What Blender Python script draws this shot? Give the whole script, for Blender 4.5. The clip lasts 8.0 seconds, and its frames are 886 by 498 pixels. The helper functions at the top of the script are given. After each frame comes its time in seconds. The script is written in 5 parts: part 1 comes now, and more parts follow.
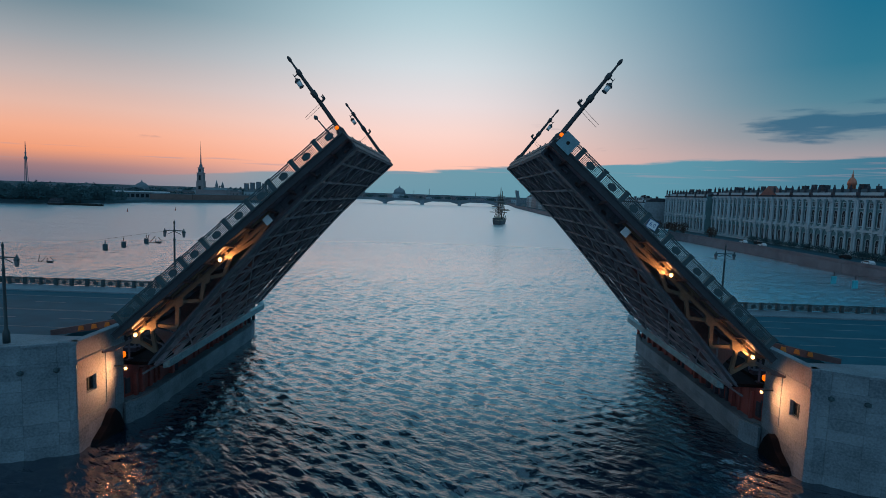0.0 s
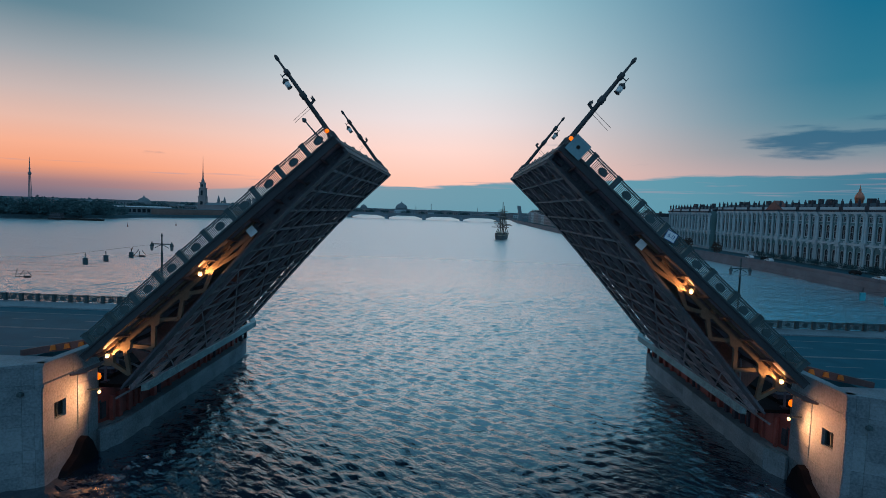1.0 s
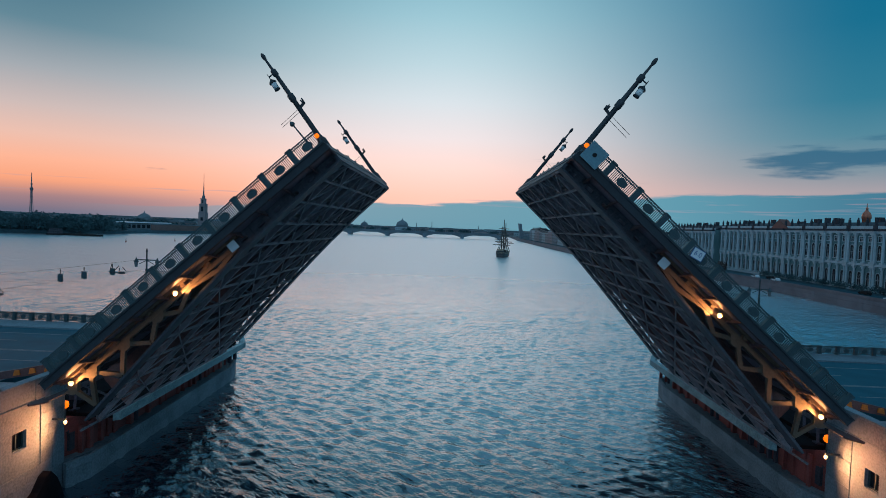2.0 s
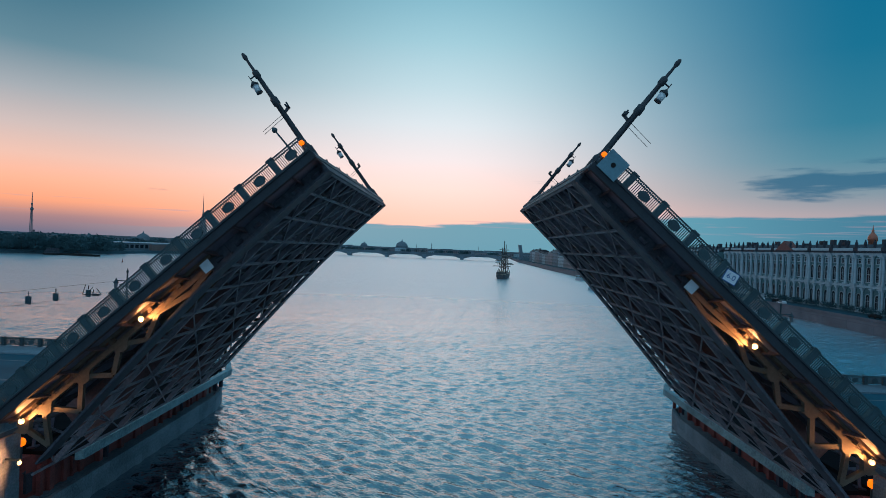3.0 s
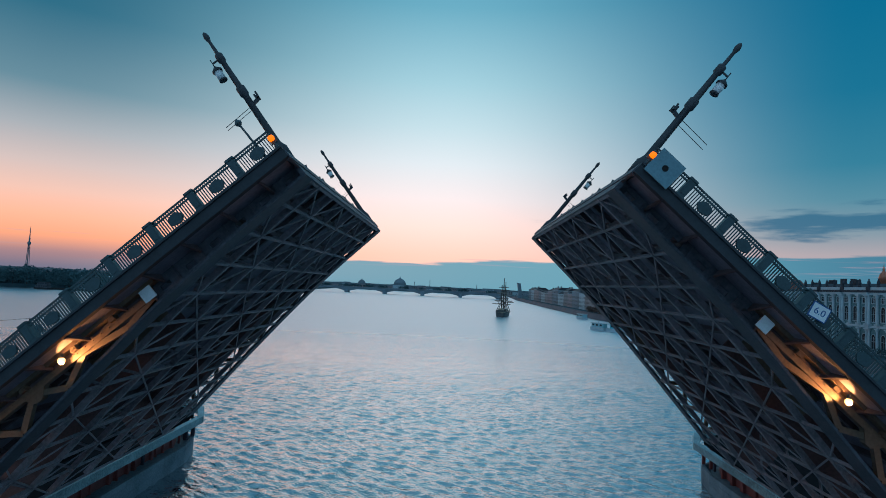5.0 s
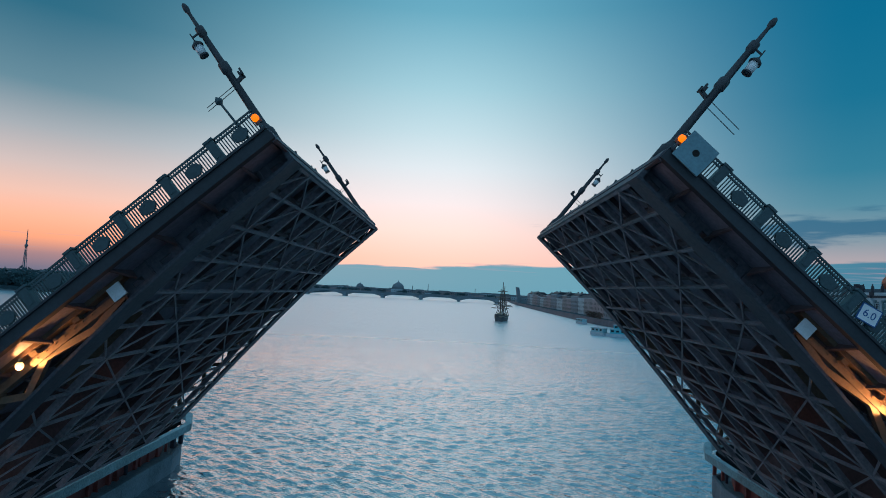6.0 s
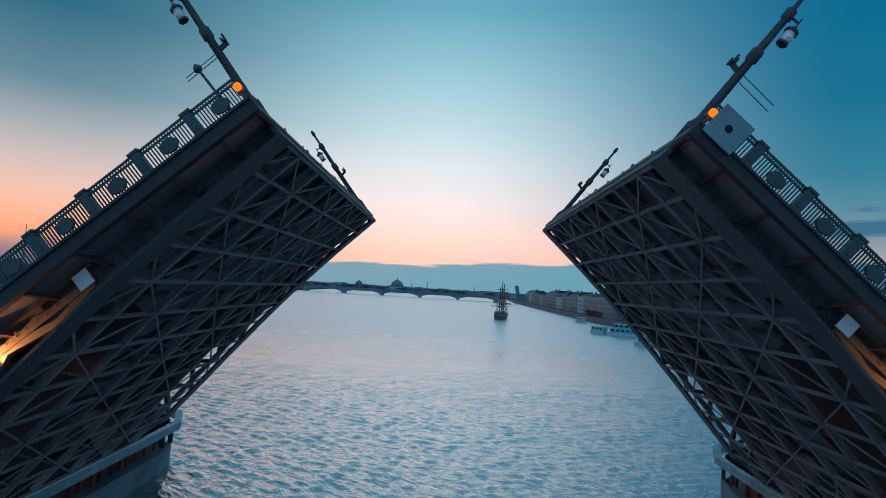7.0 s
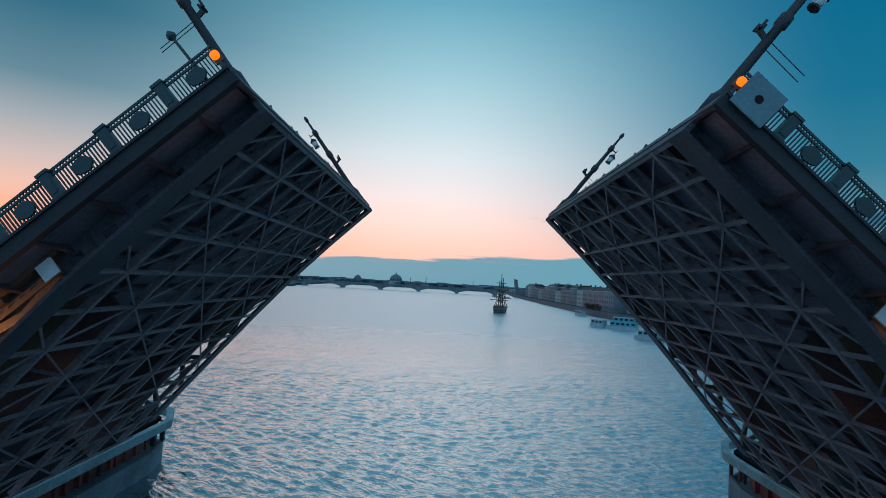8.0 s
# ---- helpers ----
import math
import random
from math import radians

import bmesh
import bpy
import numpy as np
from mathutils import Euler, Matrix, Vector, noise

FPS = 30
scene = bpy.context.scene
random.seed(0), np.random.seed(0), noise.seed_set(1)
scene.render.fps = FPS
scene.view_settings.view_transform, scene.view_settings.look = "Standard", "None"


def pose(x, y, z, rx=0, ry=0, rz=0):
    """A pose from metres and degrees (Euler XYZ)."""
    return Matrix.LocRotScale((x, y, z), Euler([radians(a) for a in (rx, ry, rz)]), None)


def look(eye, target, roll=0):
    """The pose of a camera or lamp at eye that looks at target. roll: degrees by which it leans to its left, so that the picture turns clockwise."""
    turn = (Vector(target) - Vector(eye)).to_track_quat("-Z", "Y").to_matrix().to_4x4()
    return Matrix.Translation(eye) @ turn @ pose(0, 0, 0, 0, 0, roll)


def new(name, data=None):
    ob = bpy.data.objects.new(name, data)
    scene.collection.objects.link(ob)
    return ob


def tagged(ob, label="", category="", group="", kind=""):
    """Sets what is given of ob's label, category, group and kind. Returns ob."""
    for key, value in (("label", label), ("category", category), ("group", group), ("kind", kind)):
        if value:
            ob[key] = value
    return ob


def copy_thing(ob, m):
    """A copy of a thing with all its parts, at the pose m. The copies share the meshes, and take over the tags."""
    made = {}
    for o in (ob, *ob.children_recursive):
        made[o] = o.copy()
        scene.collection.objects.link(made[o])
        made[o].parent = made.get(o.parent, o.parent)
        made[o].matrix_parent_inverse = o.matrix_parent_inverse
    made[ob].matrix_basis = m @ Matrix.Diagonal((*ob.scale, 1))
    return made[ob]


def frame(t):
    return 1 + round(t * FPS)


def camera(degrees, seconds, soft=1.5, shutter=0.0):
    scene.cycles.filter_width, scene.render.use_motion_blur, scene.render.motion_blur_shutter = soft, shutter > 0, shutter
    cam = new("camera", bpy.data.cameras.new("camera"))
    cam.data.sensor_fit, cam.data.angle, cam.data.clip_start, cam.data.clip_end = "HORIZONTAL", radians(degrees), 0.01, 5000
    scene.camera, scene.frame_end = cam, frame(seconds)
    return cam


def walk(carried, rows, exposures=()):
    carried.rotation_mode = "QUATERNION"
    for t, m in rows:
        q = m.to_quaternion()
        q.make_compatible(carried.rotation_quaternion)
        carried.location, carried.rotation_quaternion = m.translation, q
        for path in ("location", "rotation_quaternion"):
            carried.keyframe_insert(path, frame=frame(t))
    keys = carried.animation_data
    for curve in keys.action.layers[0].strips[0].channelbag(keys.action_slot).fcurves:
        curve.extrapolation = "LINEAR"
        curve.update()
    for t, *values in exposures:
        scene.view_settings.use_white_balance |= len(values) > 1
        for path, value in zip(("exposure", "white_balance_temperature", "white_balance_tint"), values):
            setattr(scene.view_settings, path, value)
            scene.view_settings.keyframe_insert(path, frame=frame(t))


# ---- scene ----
cam = camera(75.98, 8.0, soft=0.9)
# seconds, place, and the turn to the left, upwards and about the line of sight
ROWS = [
    (0.0, 0.354, 7.305, 20.182, 0.718, -5.642, 1.899),
    (0.5, 0.445, 8.880, 19.936, 0.865, -4.894, 1.849),
    (1.0, 0.501, 10.557, 19.760, 0.973, -4.093, 1.910),
    (1.5, 0.439, 12.331, 19.598, 1.013, -3.202, 2.067),
    (2.8, 0.347, 17.038, 19.439, 1.172, -0.692, 2.348),
    (3.0, 0.326, 17.782, 19.381, 1.150, -0.188, 2.379),
    (3.5, 0.256, 19.515, 19.225, 1.173, 0.994, 2.467),
    (4.0, 0.159, 21.171, 19.016, 1.179, 2.201, 2.568),
    (4.5, 0.046, 22.712, 18.911, 1.155, 3.067, 2.723),
    (6.0, -0.282, 26.465, 18.586, 1.011, 4.054, 3.037),
    (6.5, -0.381, 27.691, 18.447, 0.911, 4.037, 3.382),
    (7.0, -0.406, 28.551, 18.316, 0.932, 3.858, 3.430),
    (7.5, -0.460, 29.465, 18.208, 0.827, 3.552, 3.264),
    (8.0, -0.468, 30.269, 18.154, 0.761, 3.281, 3.168),
]


def aim(x, y, z, yaw, pitch, roll):
    yaw, pitch = radians(yaw), radians(pitch)
    ahead = Vector((-math.sin(yaw) * math.cos(pitch), math.cos(yaw) * math.cos(pitch), math.sin(pitch)))
    return look((x, y, z), Vector((x, y, z)) + ahead, roll)


walk(cam, [(t, aim(*p)) for t, *p in ROWS], [(0.0, 0.03), (1.5, 0.12), (3.0, 0.25), (4.5, 0.31), (8.0, 0.24)])


# ---- light ----
def lin(r, g, b):
    return tuple((c / 255 / 12.92) if c < 11 else ((c / 255 + 0.055) / 1.055) ** 2.4 for c in (r, g, b))


# the dusk sky by height (sine of the elevation) to the left, ahead and to the right of the glow
SKY_LEFT = [(0.0, lin(104, 108, 128)), (0.022, lin(150, 124, 128)), (0.045, lin(230, 158, 122)), (0.075, lin(234, 174, 144)), (0.11, lin(218, 184, 168)), (0.15, lin(190, 180, 176)), (0.2, lin(150, 163, 169)), (0.26, lin(90, 130, 145)), (0.36, lin(38, 100, 123)), (0.52, lin(20, 84, 110)), (0.7, lin(72, 125, 152)), (1.0, lin(96, 142, 172))]
SKY_MID = [(0.0, lin(236, 184, 166)), (0.05, lin(244, 198, 180)), (0.1, lin(240, 214, 204)), (0.15, lin(224, 221, 221)), (0.21, lin(202, 219, 224)), (0.27, lin(176, 208, 216)), (0.34, lin(146, 193, 205)), (0.45, lin(94, 160, 181)), (0.55, lin(66, 142, 172)), (0.7, lin(78, 134, 161)), (1.0, lin(96, 142, 172))]
SKY_RIGHT = [(0.0, lin(178, 158, 170)), (0.07, lin(156, 154, 160)), (0.1, lin(118, 142, 154)), (0.15, lin(75, 130, 149)), (0.2, lin(44, 118, 143)), (0.3, lin(18, 106, 137)), (0.4, lin(6, 100, 134)), (0.52, lin(6, 94, 128)), (0.7, lin(66, 121, 149)), (1.0, lin(96, 142, 172))]
BANK, STREAK, HAZE = lin(74, 148, 168), lin(36, 96, 126), lin(190, 150, 160)


def node_world():
    world = bpy.data.worlds.new("dusk_sky")
    scene.world = world
    world.use_nodes = True
    nt = world.node_tree
    nt.nodes.clear()
    N, K = nt.nodes.new, nt.links.new
    out, bg = N("ShaderNodeOutputWorld"), N("ShaderNodeBackground")
    co, sep = N("ShaderNodeTexCoord"), N("ShaderNodeSeparateXYZ")
    K(co.outputs["Generated"], sep.inputs[0])

    def calc(op, a, b=None, c=None):
        n = N("ShaderNodeMath")
        n.operation = op
        for k, v in enumerate((a, b, c)):
            if v is None:
                continue
            if isinstance(v, (int, float)):
                n.inputs[k].default_value = v
            else:
                K(v, n.inputs[k])
        return n.outputs[0]

    def clamp(v, lo=0.0, hi=1.0):
        return calc("MINIMUM", calc("MAXIMUM", v, lo), hi)

    def step(v, lo, hi):
        m = N("ShaderNodeMapRange")
        m.interpolation_type = "SMOOTHSTEP"
        m.inputs["From Min"].default_value, m.inputs["From Max"].default_value = lo, hi
        K(v, m.inputs["Value"])
        return m.outputs[0]

    def ramp(fac, stops):
        r = N("ShaderNodeValToRGB")
        els = r.color_ramp.elements
        while len(els) < len(stops):
            els.new(0.5)
        for e, (p, c) in zip(els, stops):
            e.position, e.color = p, (*c, 1)
        K(fac, r.inputs[0])
        return r.outputs[0]

    def mix(fac, a, b, kind="MIX"):
        m = N("ShaderNodeMix")
        m.data_type, m.blend_type = "RGBA", kind
        for k, v in ((0, fac), (6, a), (7, b)):
            if isinstance(v, (int, float)):
                m.inputs[k].default_value = v
            elif isinstance(v, tuple):
                m.inputs[k].default_value = (*v, 1)
            else:
                K(v, m.inputs[k])
        return m.outputs[2]

    def clouds(scale, stretch, detail):
        mp, n = N("ShaderNodeMapping"), N("ShaderNodeTexNoise")
        K(co.outputs["Generated"], mp.inputs[0])
        mp.inputs["Scale"].default_value = (scale, scale, scale * stretch)
        n.inputs["Scale"].default_value, n.inputs["Detail"].default_value = 1.0, detail
        K(mp.outputs[0], n.inputs["Vector"])
        return n.outputs[0]

    x, y, z = sep.outputs
    flat = calc("SQRT", calc("ADD", calc("MULTIPLY", x, x), calc("MULTIPLY", y, y)))
    turn = calc("DIVIDE", x, calc("MAXIMUM", flat, 0.001))
    up = clamp(z)
    left = step(calc("MULTIPLY", turn, -1.0), 0.02, 0.62)
    right = step(turn, -0.02, 0.58)
    sky = mix(left, ramp(up, SKY_MID), ramp(up, SKY_LEFT))
    sky = mix(right, sky, ramp(up, SKY_RIGHT))
    # behind the viewer: plain blue dusk
    sky = mix(step(calc("MULTIPLY", y, -1.0), -0.45, 0.5), sky, lin(110, 158, 190))
    # a low cloud bank over the horizon with a ragged top, thinning out to the left
    soft = clouds(5.0, 9.0, 7.0)
    edge = calc("ADD", calc("MULTIPLY_ADD", soft, 0.035, 0.024), calc("MULTIPLY", turn, 0.05))
    bank = calc("MULTIPLY", step(calc("SUBTRACT", edge, z), -0.0015, 0.0035), step(turn, -0.62, -0.2))
    sky = mix(calc("MULTIPLY", bank, 0.94), sky, mix(step(turn, 0.3, 0.66), BANK, lin(42, 112, 138)))
    lines = calc("MULTIPLY", step(clouds(7.0, 22.0, 5.0), 0.56, 0.7), calc("MULTIPLY", step(z, 0.03, 0.05), step(turn, 0.2, 0.42)))
    sky = mix(calc("MULTIPLY", calc("MULTIPLY", lines, bank), 0.45), sky, HAZE)
    # a few thin dark streaks at the bank's top
    thin = calc("MULTIPLY", step(clouds(6.0, 30.0, 6.0), 0.57, 0.66), calc("MULTIPLY", step(z, 0.025, 0.035), step(calc("MULTIPLY", z, -1.0), -0.058, -0.046)))
    sky = mix(calc("MULTIPLY", thin, 0.4), sky, lin(150, 150, 165))
    # the lens-shaped cloud to the right
    hump = calc("SUBTRACT", 1.0, calc("MULTIPLY", calc("ABSOLUTE", calc("SUBTRACT", z, calc("MULTIPLY_ADD", turn, 0.06, 0.087))), 27.0))
    body = calc("ADD", calc("MULTIPLY", clamp(hump), step(turn, 0.36, 0.54)), calc("MULTIPLY_ADD", clouds(9.0, 7.0, 8.0), 2.4, -1.35))
    sky = mix(calc("MULTIPLY", step(body, 0.25, 0.75), calc("MULTIPLY", step(hump, 0.0, 0.3), 0.85)), sky, STREAK)
    nish = N("ShaderNodeTexSky")
    nish.sky_type, nish.sun_disc = "NISHITA", False
    nish.sun_elevation, nish.sun_rotation = radians(0.5), radians(-14)
    sky = mix(0.003, sky, nish.outputs[0], "ADD")
    sky = mix(1.0, sky, (1.07, 0.98, 0.99), "MULTIPLY")
    K(sky, bg.inputs[0])
    bg.inputs[1].default_value = 1.0
    K(bg.outputs[0], out.inputs[0])


node_world()


def glow(name, at, power, color=(1.0, 0.40, 0.09), radius=0.12):
    ob = new(name, bpy.data.lights.new(name, "POINT"))
    ob.data.energy, ob.data.color, ob.data.shadow_soft_size = power, color, radius
    ob.location = at
    return ob


# ---- materials ----
def material(name, base, rough=0.6, metal=0.0, vary=0.25, scale=1.0, bump=0.0, fine=14.0, emit=None, power=0.0, tint=None):
    m = bpy.data.materials.new(name)
    m.use_nodes = True
    nt = m.node_tree
    N, K = nt.nodes.new, nt.links.new
    b = nt.nodes["Principled BSDF"]
    b.inputs["Roughness"].default_value, b.inputs["Metallic"].default_value = rough, metal
    b.inputs["Base Color"].default_value = (*base, 1)
    if emit:
        b.inputs["Emission Color"].default_value, b.inputs["Emission Strength"].default_value = (*emit, 1), power
        return m
    co = N("ShaderNodeTexCoord")
    big, small, info = N("ShaderNodeTexNoise"), N("ShaderNodeTexNoise"), N("ShaderNodeObjectInfo")
    for n, s, d in ((big, scale, 4), (small, scale * fine, 5)):
        n.inputs["Scale"].default_value, n.inputs["Detail"].default_value = s, d
        K(co.outputs["Object"], n.inputs["Vector"])
    add = N("ShaderNodeMath")
    add.operation = "ADD"
    K(big.outputs[0], add.inputs[0])
    K(small.outputs[0], add.inputs[1])
    rnd = N("ShaderNodeMath")
    rnd.operation = "MULTIPLY_ADD"
    rnd.inputs[1].default_value = 0.25
    K(info.outputs["Random"], rnd.inputs[0])
    K(add.outputs[0], rnd.inputs[2])
    r = N("ShaderNodeValToRGB")
    dark = tuple(c * (1 - vary) for c in base)
    light = tuple(min(1, c * (1 + vary)) for c in (tint or base))
    r.color_ramp.elements[0].position, r.color_ramp.elements[0].color = 0.1, (*dark, 1)
    r.color_ramp.elements[1].position, r.color_ramp.elements[1].color = 0.9, (*light, 1)
    mr = N("ShaderNodeMapRange")
    mr.inputs["From Min"].default_value, mr.inputs["From Max"].default_value = 0.7, 1.5
    K(rnd.outputs[0], mr.inputs["Value"])
    K(mr.outputs[0], r.inputs[0])
    K(r.outputs[0], b.inputs["Base Color"])
    rr = N("ShaderNodeMapRange")
    rr.inputs["To Min"].default_value, rr.inputs["To Max"].default_value = max(0.02, rough - 0.12), min(1, rough + 0.12)
    K(small.outputs[0], rr.inputs["Value"])
    K(rr.outputs[0], b.inputs["Roughness"])
    if bump:
        bp = N("ShaderNodeBump")
        bp.inputs["Strength"].default_value, bp.inputs["Distance"].default_value = 0.6, bump
        K(add.outputs[0], bp.inputs["Height"])
        K(bp.outputs[0], b.inputs["Normal"])
    return m


def water_material():
    m = bpy.data.materials.new("river_water")
    m.use_nodes = True
    nt = m.node_tree
    N, K = nt.nodes.new, nt.links.new
    b = nt.nodes["Principled BSDF"]
    b.inputs["Base Color"].default_value, b.inputs["Roughness"].default_value = (0.004, 0.017, 0.034, 1), 0.1
    b.inputs["Specular Tint"].default_value = (0.94, 0.97, 1.0, 1)
    co = N("ShaderNodeTexCoord")
    last = None
    for stretch, sc, dist in ((2.0, 0.35, 0.04), (2.3, 1.1, 0.15), (2.0, 2.6, 0.1), (1.4, 5.5, 0.02)):
        mp, n, bp = N("ShaderNodeMapping"), N("ShaderNodeTexNoise"), N("ShaderNodeBump")
        mp.vector_type = "TEXTURE"
        mp.inputs["Scale"].default_value = (stretch, 1, 1)
        mp.inputs["Rotation"].default_value = (0, 0, -0.65)
        n.inputs["Scale"].default_value, n.inputs["Detail"].default_value = sc, 2.5
        n.inputs["Distortion"].default_value = 0.5
        K(co.outputs["Object"], mp.inputs[0])
        K(mp.outputs[0], n.inputs["Vector"])
        K(n.outputs[0], bp.inputs["Height"])
        bp.inputs["Strength"].default_value, bp.inputs["Distance"].default_value = 1.0, dist
        if last:
            K(last, bp.inputs["Normal"])
        last = bp.outputs[0]
    # out in the open river the chop is too small to see singly: long gusts on a rougher surface
    far = N("ShaderNodeVectorMath")
    far.operation = "LENGTH"
    K(co.outputs["Object"], far.inputs[0])
    ro, gust, gleam = N("ShaderNodeMapRange"), N("ShaderNodeMapRange"), N("ShaderNodeMapRange")
    for n, a, c, lo, hi in ((ro, 60, 260, 0.1, 0.3), (gust, 60, 220, 0.0, 0.7), (gleam, 51, 160, 2.3, 31.0)):
        n.inputs["From Min"].default_value, n.inputs["From Max"].default_value = a, c
        n.inputs["To Min"].default_value, n.inputs["To Max"].default_value = lo, hi
        K(far.outputs["Value"], n.inputs["Value"])
    K(ro.outputs[0], b.inputs["Roughness"])
    # gleam raises the IOR far out, an added brightening of the sky's reflection
    K(gleam.outputs[0], b.inputs["IOR"])
    for scale, stretch, dist in ((0.8, 0.4, 0.8), (0.25, 0.4, 1.2), (0.06, 0.3, 1.6)):
        mp, n, bp = N("ShaderNodeMapping"), N("ShaderNodeTexNoise"), N("ShaderNodeBump")
        mp.inputs["Scale"].default_value = (stretch, 1.0, 1)
        n.inputs["Scale"].default_value, n.inputs["Detail"].default_value = scale, 4
        K(co.outputs["Object"], mp.inputs[0])
        K(mp.outputs[0], n.inputs["Vector"])
        K(n.outputs[0], bp.inputs["Height"])
        K(gust.outputs[0], bp.inputs["Strength"])
        bp.inputs["Distance"].default_value = dist
        K(last, bp.inputs["Normal"])
        last = bp.outputs[0]
    K(last, b.inputs["Normal"])
    return m


WATER = water_material()
STEEL = material("painted_steel", (0.066, 0.08, 0.1), 0.6, 0.0, 0.4, 0.5, 0.004, 16, tint=(0.08, 0.08, 0.094))
BROWN = material("brown_primer_steel", (0.085, 0.06, 0.064), 0.65, 0.0, 0.35, 0.5, 0.004)
DARKSTEEL = material("dark_grey_steel", (0.065, 0.062, 0.078), 0.75, 0.0, 0.35, 0.5, 0.004)
TAN = material("worn_tan_steel", (0.13, 0.085, 0.055), 0.6, 0.0, 0.35, 0.6, 0.004)
# soffit and lattice greys raised: light thrown up by the water, put into colour
SOFFIT = material("brightened_soffit_plate", (0.19, 0.18, 0.22), 0.8, 0.0, 0.3, 0.4, 0.004)
LATTICE = material("grey_lattice_steel", (0.175, 0.165, 0.19), 0.6, 0.0, 0.45, 0.5, 0.004, tint=(0.205, 0.175, 0.19))
RAIL = material("cast_iron_green", (0.035, 0.07, 0.08), 0.5, 0.0, 0.3, 0.8, 0.003)
DECKM = material("asphalt", (0.02, 0.1, 0.135), 0.5, 0.0, 0.25, 0.4, 0.006, 30)
GRANITE = material("granite", (0.12, 0.18, 0.215), 0.75, 0.0, 0.35, 0.35, 0.012, 18, tint=(0.16, 0.21, 0.235))
RUSTY = material("rust_brown_web", (0.13, 0.062, 0.056), 0.75, 0.0, 0.45, 0.5, 0.004)
MASTM = material("dark_mast_paint", (0.026, 0.03, 0.036), 0.5, 0.0, 0.3, 0.8, 0.003)
FASCIA = material("dark_fascia_paint", (0.028, 0.034, 0.042), 0.65, 0.0, 0.35, 0.6, 0.003)
RED = material("red_lead_steel", (0.24, 0.058, 0.05), 0.6, 0.0, 0.45, 0.6, 0.006)
DARK = material("dark_pit", (0.03, 0.028, 0.027), 0.85, 0.0, 0.3)
STEEL.node_tree.nodes["Principled BSDF"].inputs["Specular IOR Level"].default_value = 0.2
for dull in (DARK, DARKSTEEL):
    dull.node_tree.nodes["Principled BSDF"].inputs["Specular IOR Level"].default_value = 0.05
WHITE = material("white_paint", (0.72, 0.76, 0.78), 0.5, 0.0, 0.1)
BULB = material("lamp_glow", (1, 0.8, 0.5), emit=(1.0, 0.52, 0.2), power=2.6)
AMBER = material("amber_glow", (0.2, 0.03, 0.0), 0.6, emit=(1.0, 0.16, 0.002), power=1.3)
GLASS = material("lantern_glass", (0.75, 0.78, 0.78), 0.15, 0.0, 0.1)
# ground, foliage and far walls: distance haze put into paler, bluer colours
LAND = material("hazed_ground", (0.055, 0.1, 0.115), 0.9, 0.0, 0.3, 0.02)
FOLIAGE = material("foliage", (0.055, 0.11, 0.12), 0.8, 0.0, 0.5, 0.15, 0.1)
WALLF = material("hazed_wall", (0.24, 0.28, 0.305), 0.8, 0.0, 0.3, 0.05)
PALACE = material("pale_green_stucco", (0.13, 0.23, 0.24), 0.8, 0.0, 0.2, 0.1)
TRIMP = material("white_stucco", (0.4, 0.49, 0.52), 0.75, 0.0, 0.15, 0.3)
PANE = material("window_pane", (0.015, 0.025, 0.03), 0.35, 0.0, 0.2)
ROOFM = material("sheet_roof_and_cornice_shade", (0.05, 0.055, 0.065), 0.6, 0.0, 0.25, 0.2)
PANE.node_tree.nodes["Principled BSDF"].inputs["Specular IOR Level"].default_value = 0.12
DECKM.node_tree.nodes["Principled BSDF"].inputs["Specular IOR Level"].default_value = 0.04
for dull in (LAND, FOLIAGE, WALLF, ROOFM, PALACE, TRIMP):
    dull.node_tree.nodes["Principled BSDF"].inputs["Specular IOR Level"].default_value = 0.08
SMOKED = material("smoked_lantern_glass", (0.16, 0.18, 0.19), 0.3, 0.0, 0.15)
QUAYM = material("dark_granite", (0.13, 0.125, 0.14), 0.7, 0.0, 0.3, 0.2, 0.01)
GOLD = material("gilding", (0.5, 0.17, 0.1), 0.5, 0.2, 0.25)


# ---- mesh helpers ----
def box(bm, x0, x1, y0, y1, z0, z1):
    v = [bm.verts.new((x, y, z)) for z in (z0, z1) for x, y in ((x0, y0), (x1, y0), (x1, y1), (x0, y1))]
    for f in ((3, 2, 1, 0), (4, 5, 6, 7), (0, 1, 5, 4), (1, 2, 6, 5), (2, 3, 7, 6), (3, 0, 4, 7)):
        bm.faces.new([v[i] for i in f])


def bar(bm, p, q, w, h, up=(0, 0, 1)):
    p, q = Vector(p), Vector(q)
    d = (q - p).normalized()
    s = d.cross(Vector(up))
    if s.length < 1e-4:
        s = d.cross(Vector((0, 1, 0)))
    s.normalize()
    n = s.cross(d)
    v = [bm.verts.new(e + s * (w / 2) * a + n * (h / 2) * b) for e in (p, q) for a, b in ((-1, -1), (1, -1), (1, 1), (-1, 1))]
    for f in ((3, 2, 1, 0), (4, 5, 6, 7), (0, 1, 5, 4), (1, 2, 6, 5), (2, 3, 7, 6), (3, 0, 4, 7)):
        bm.faces.new([v[i] for i in f])


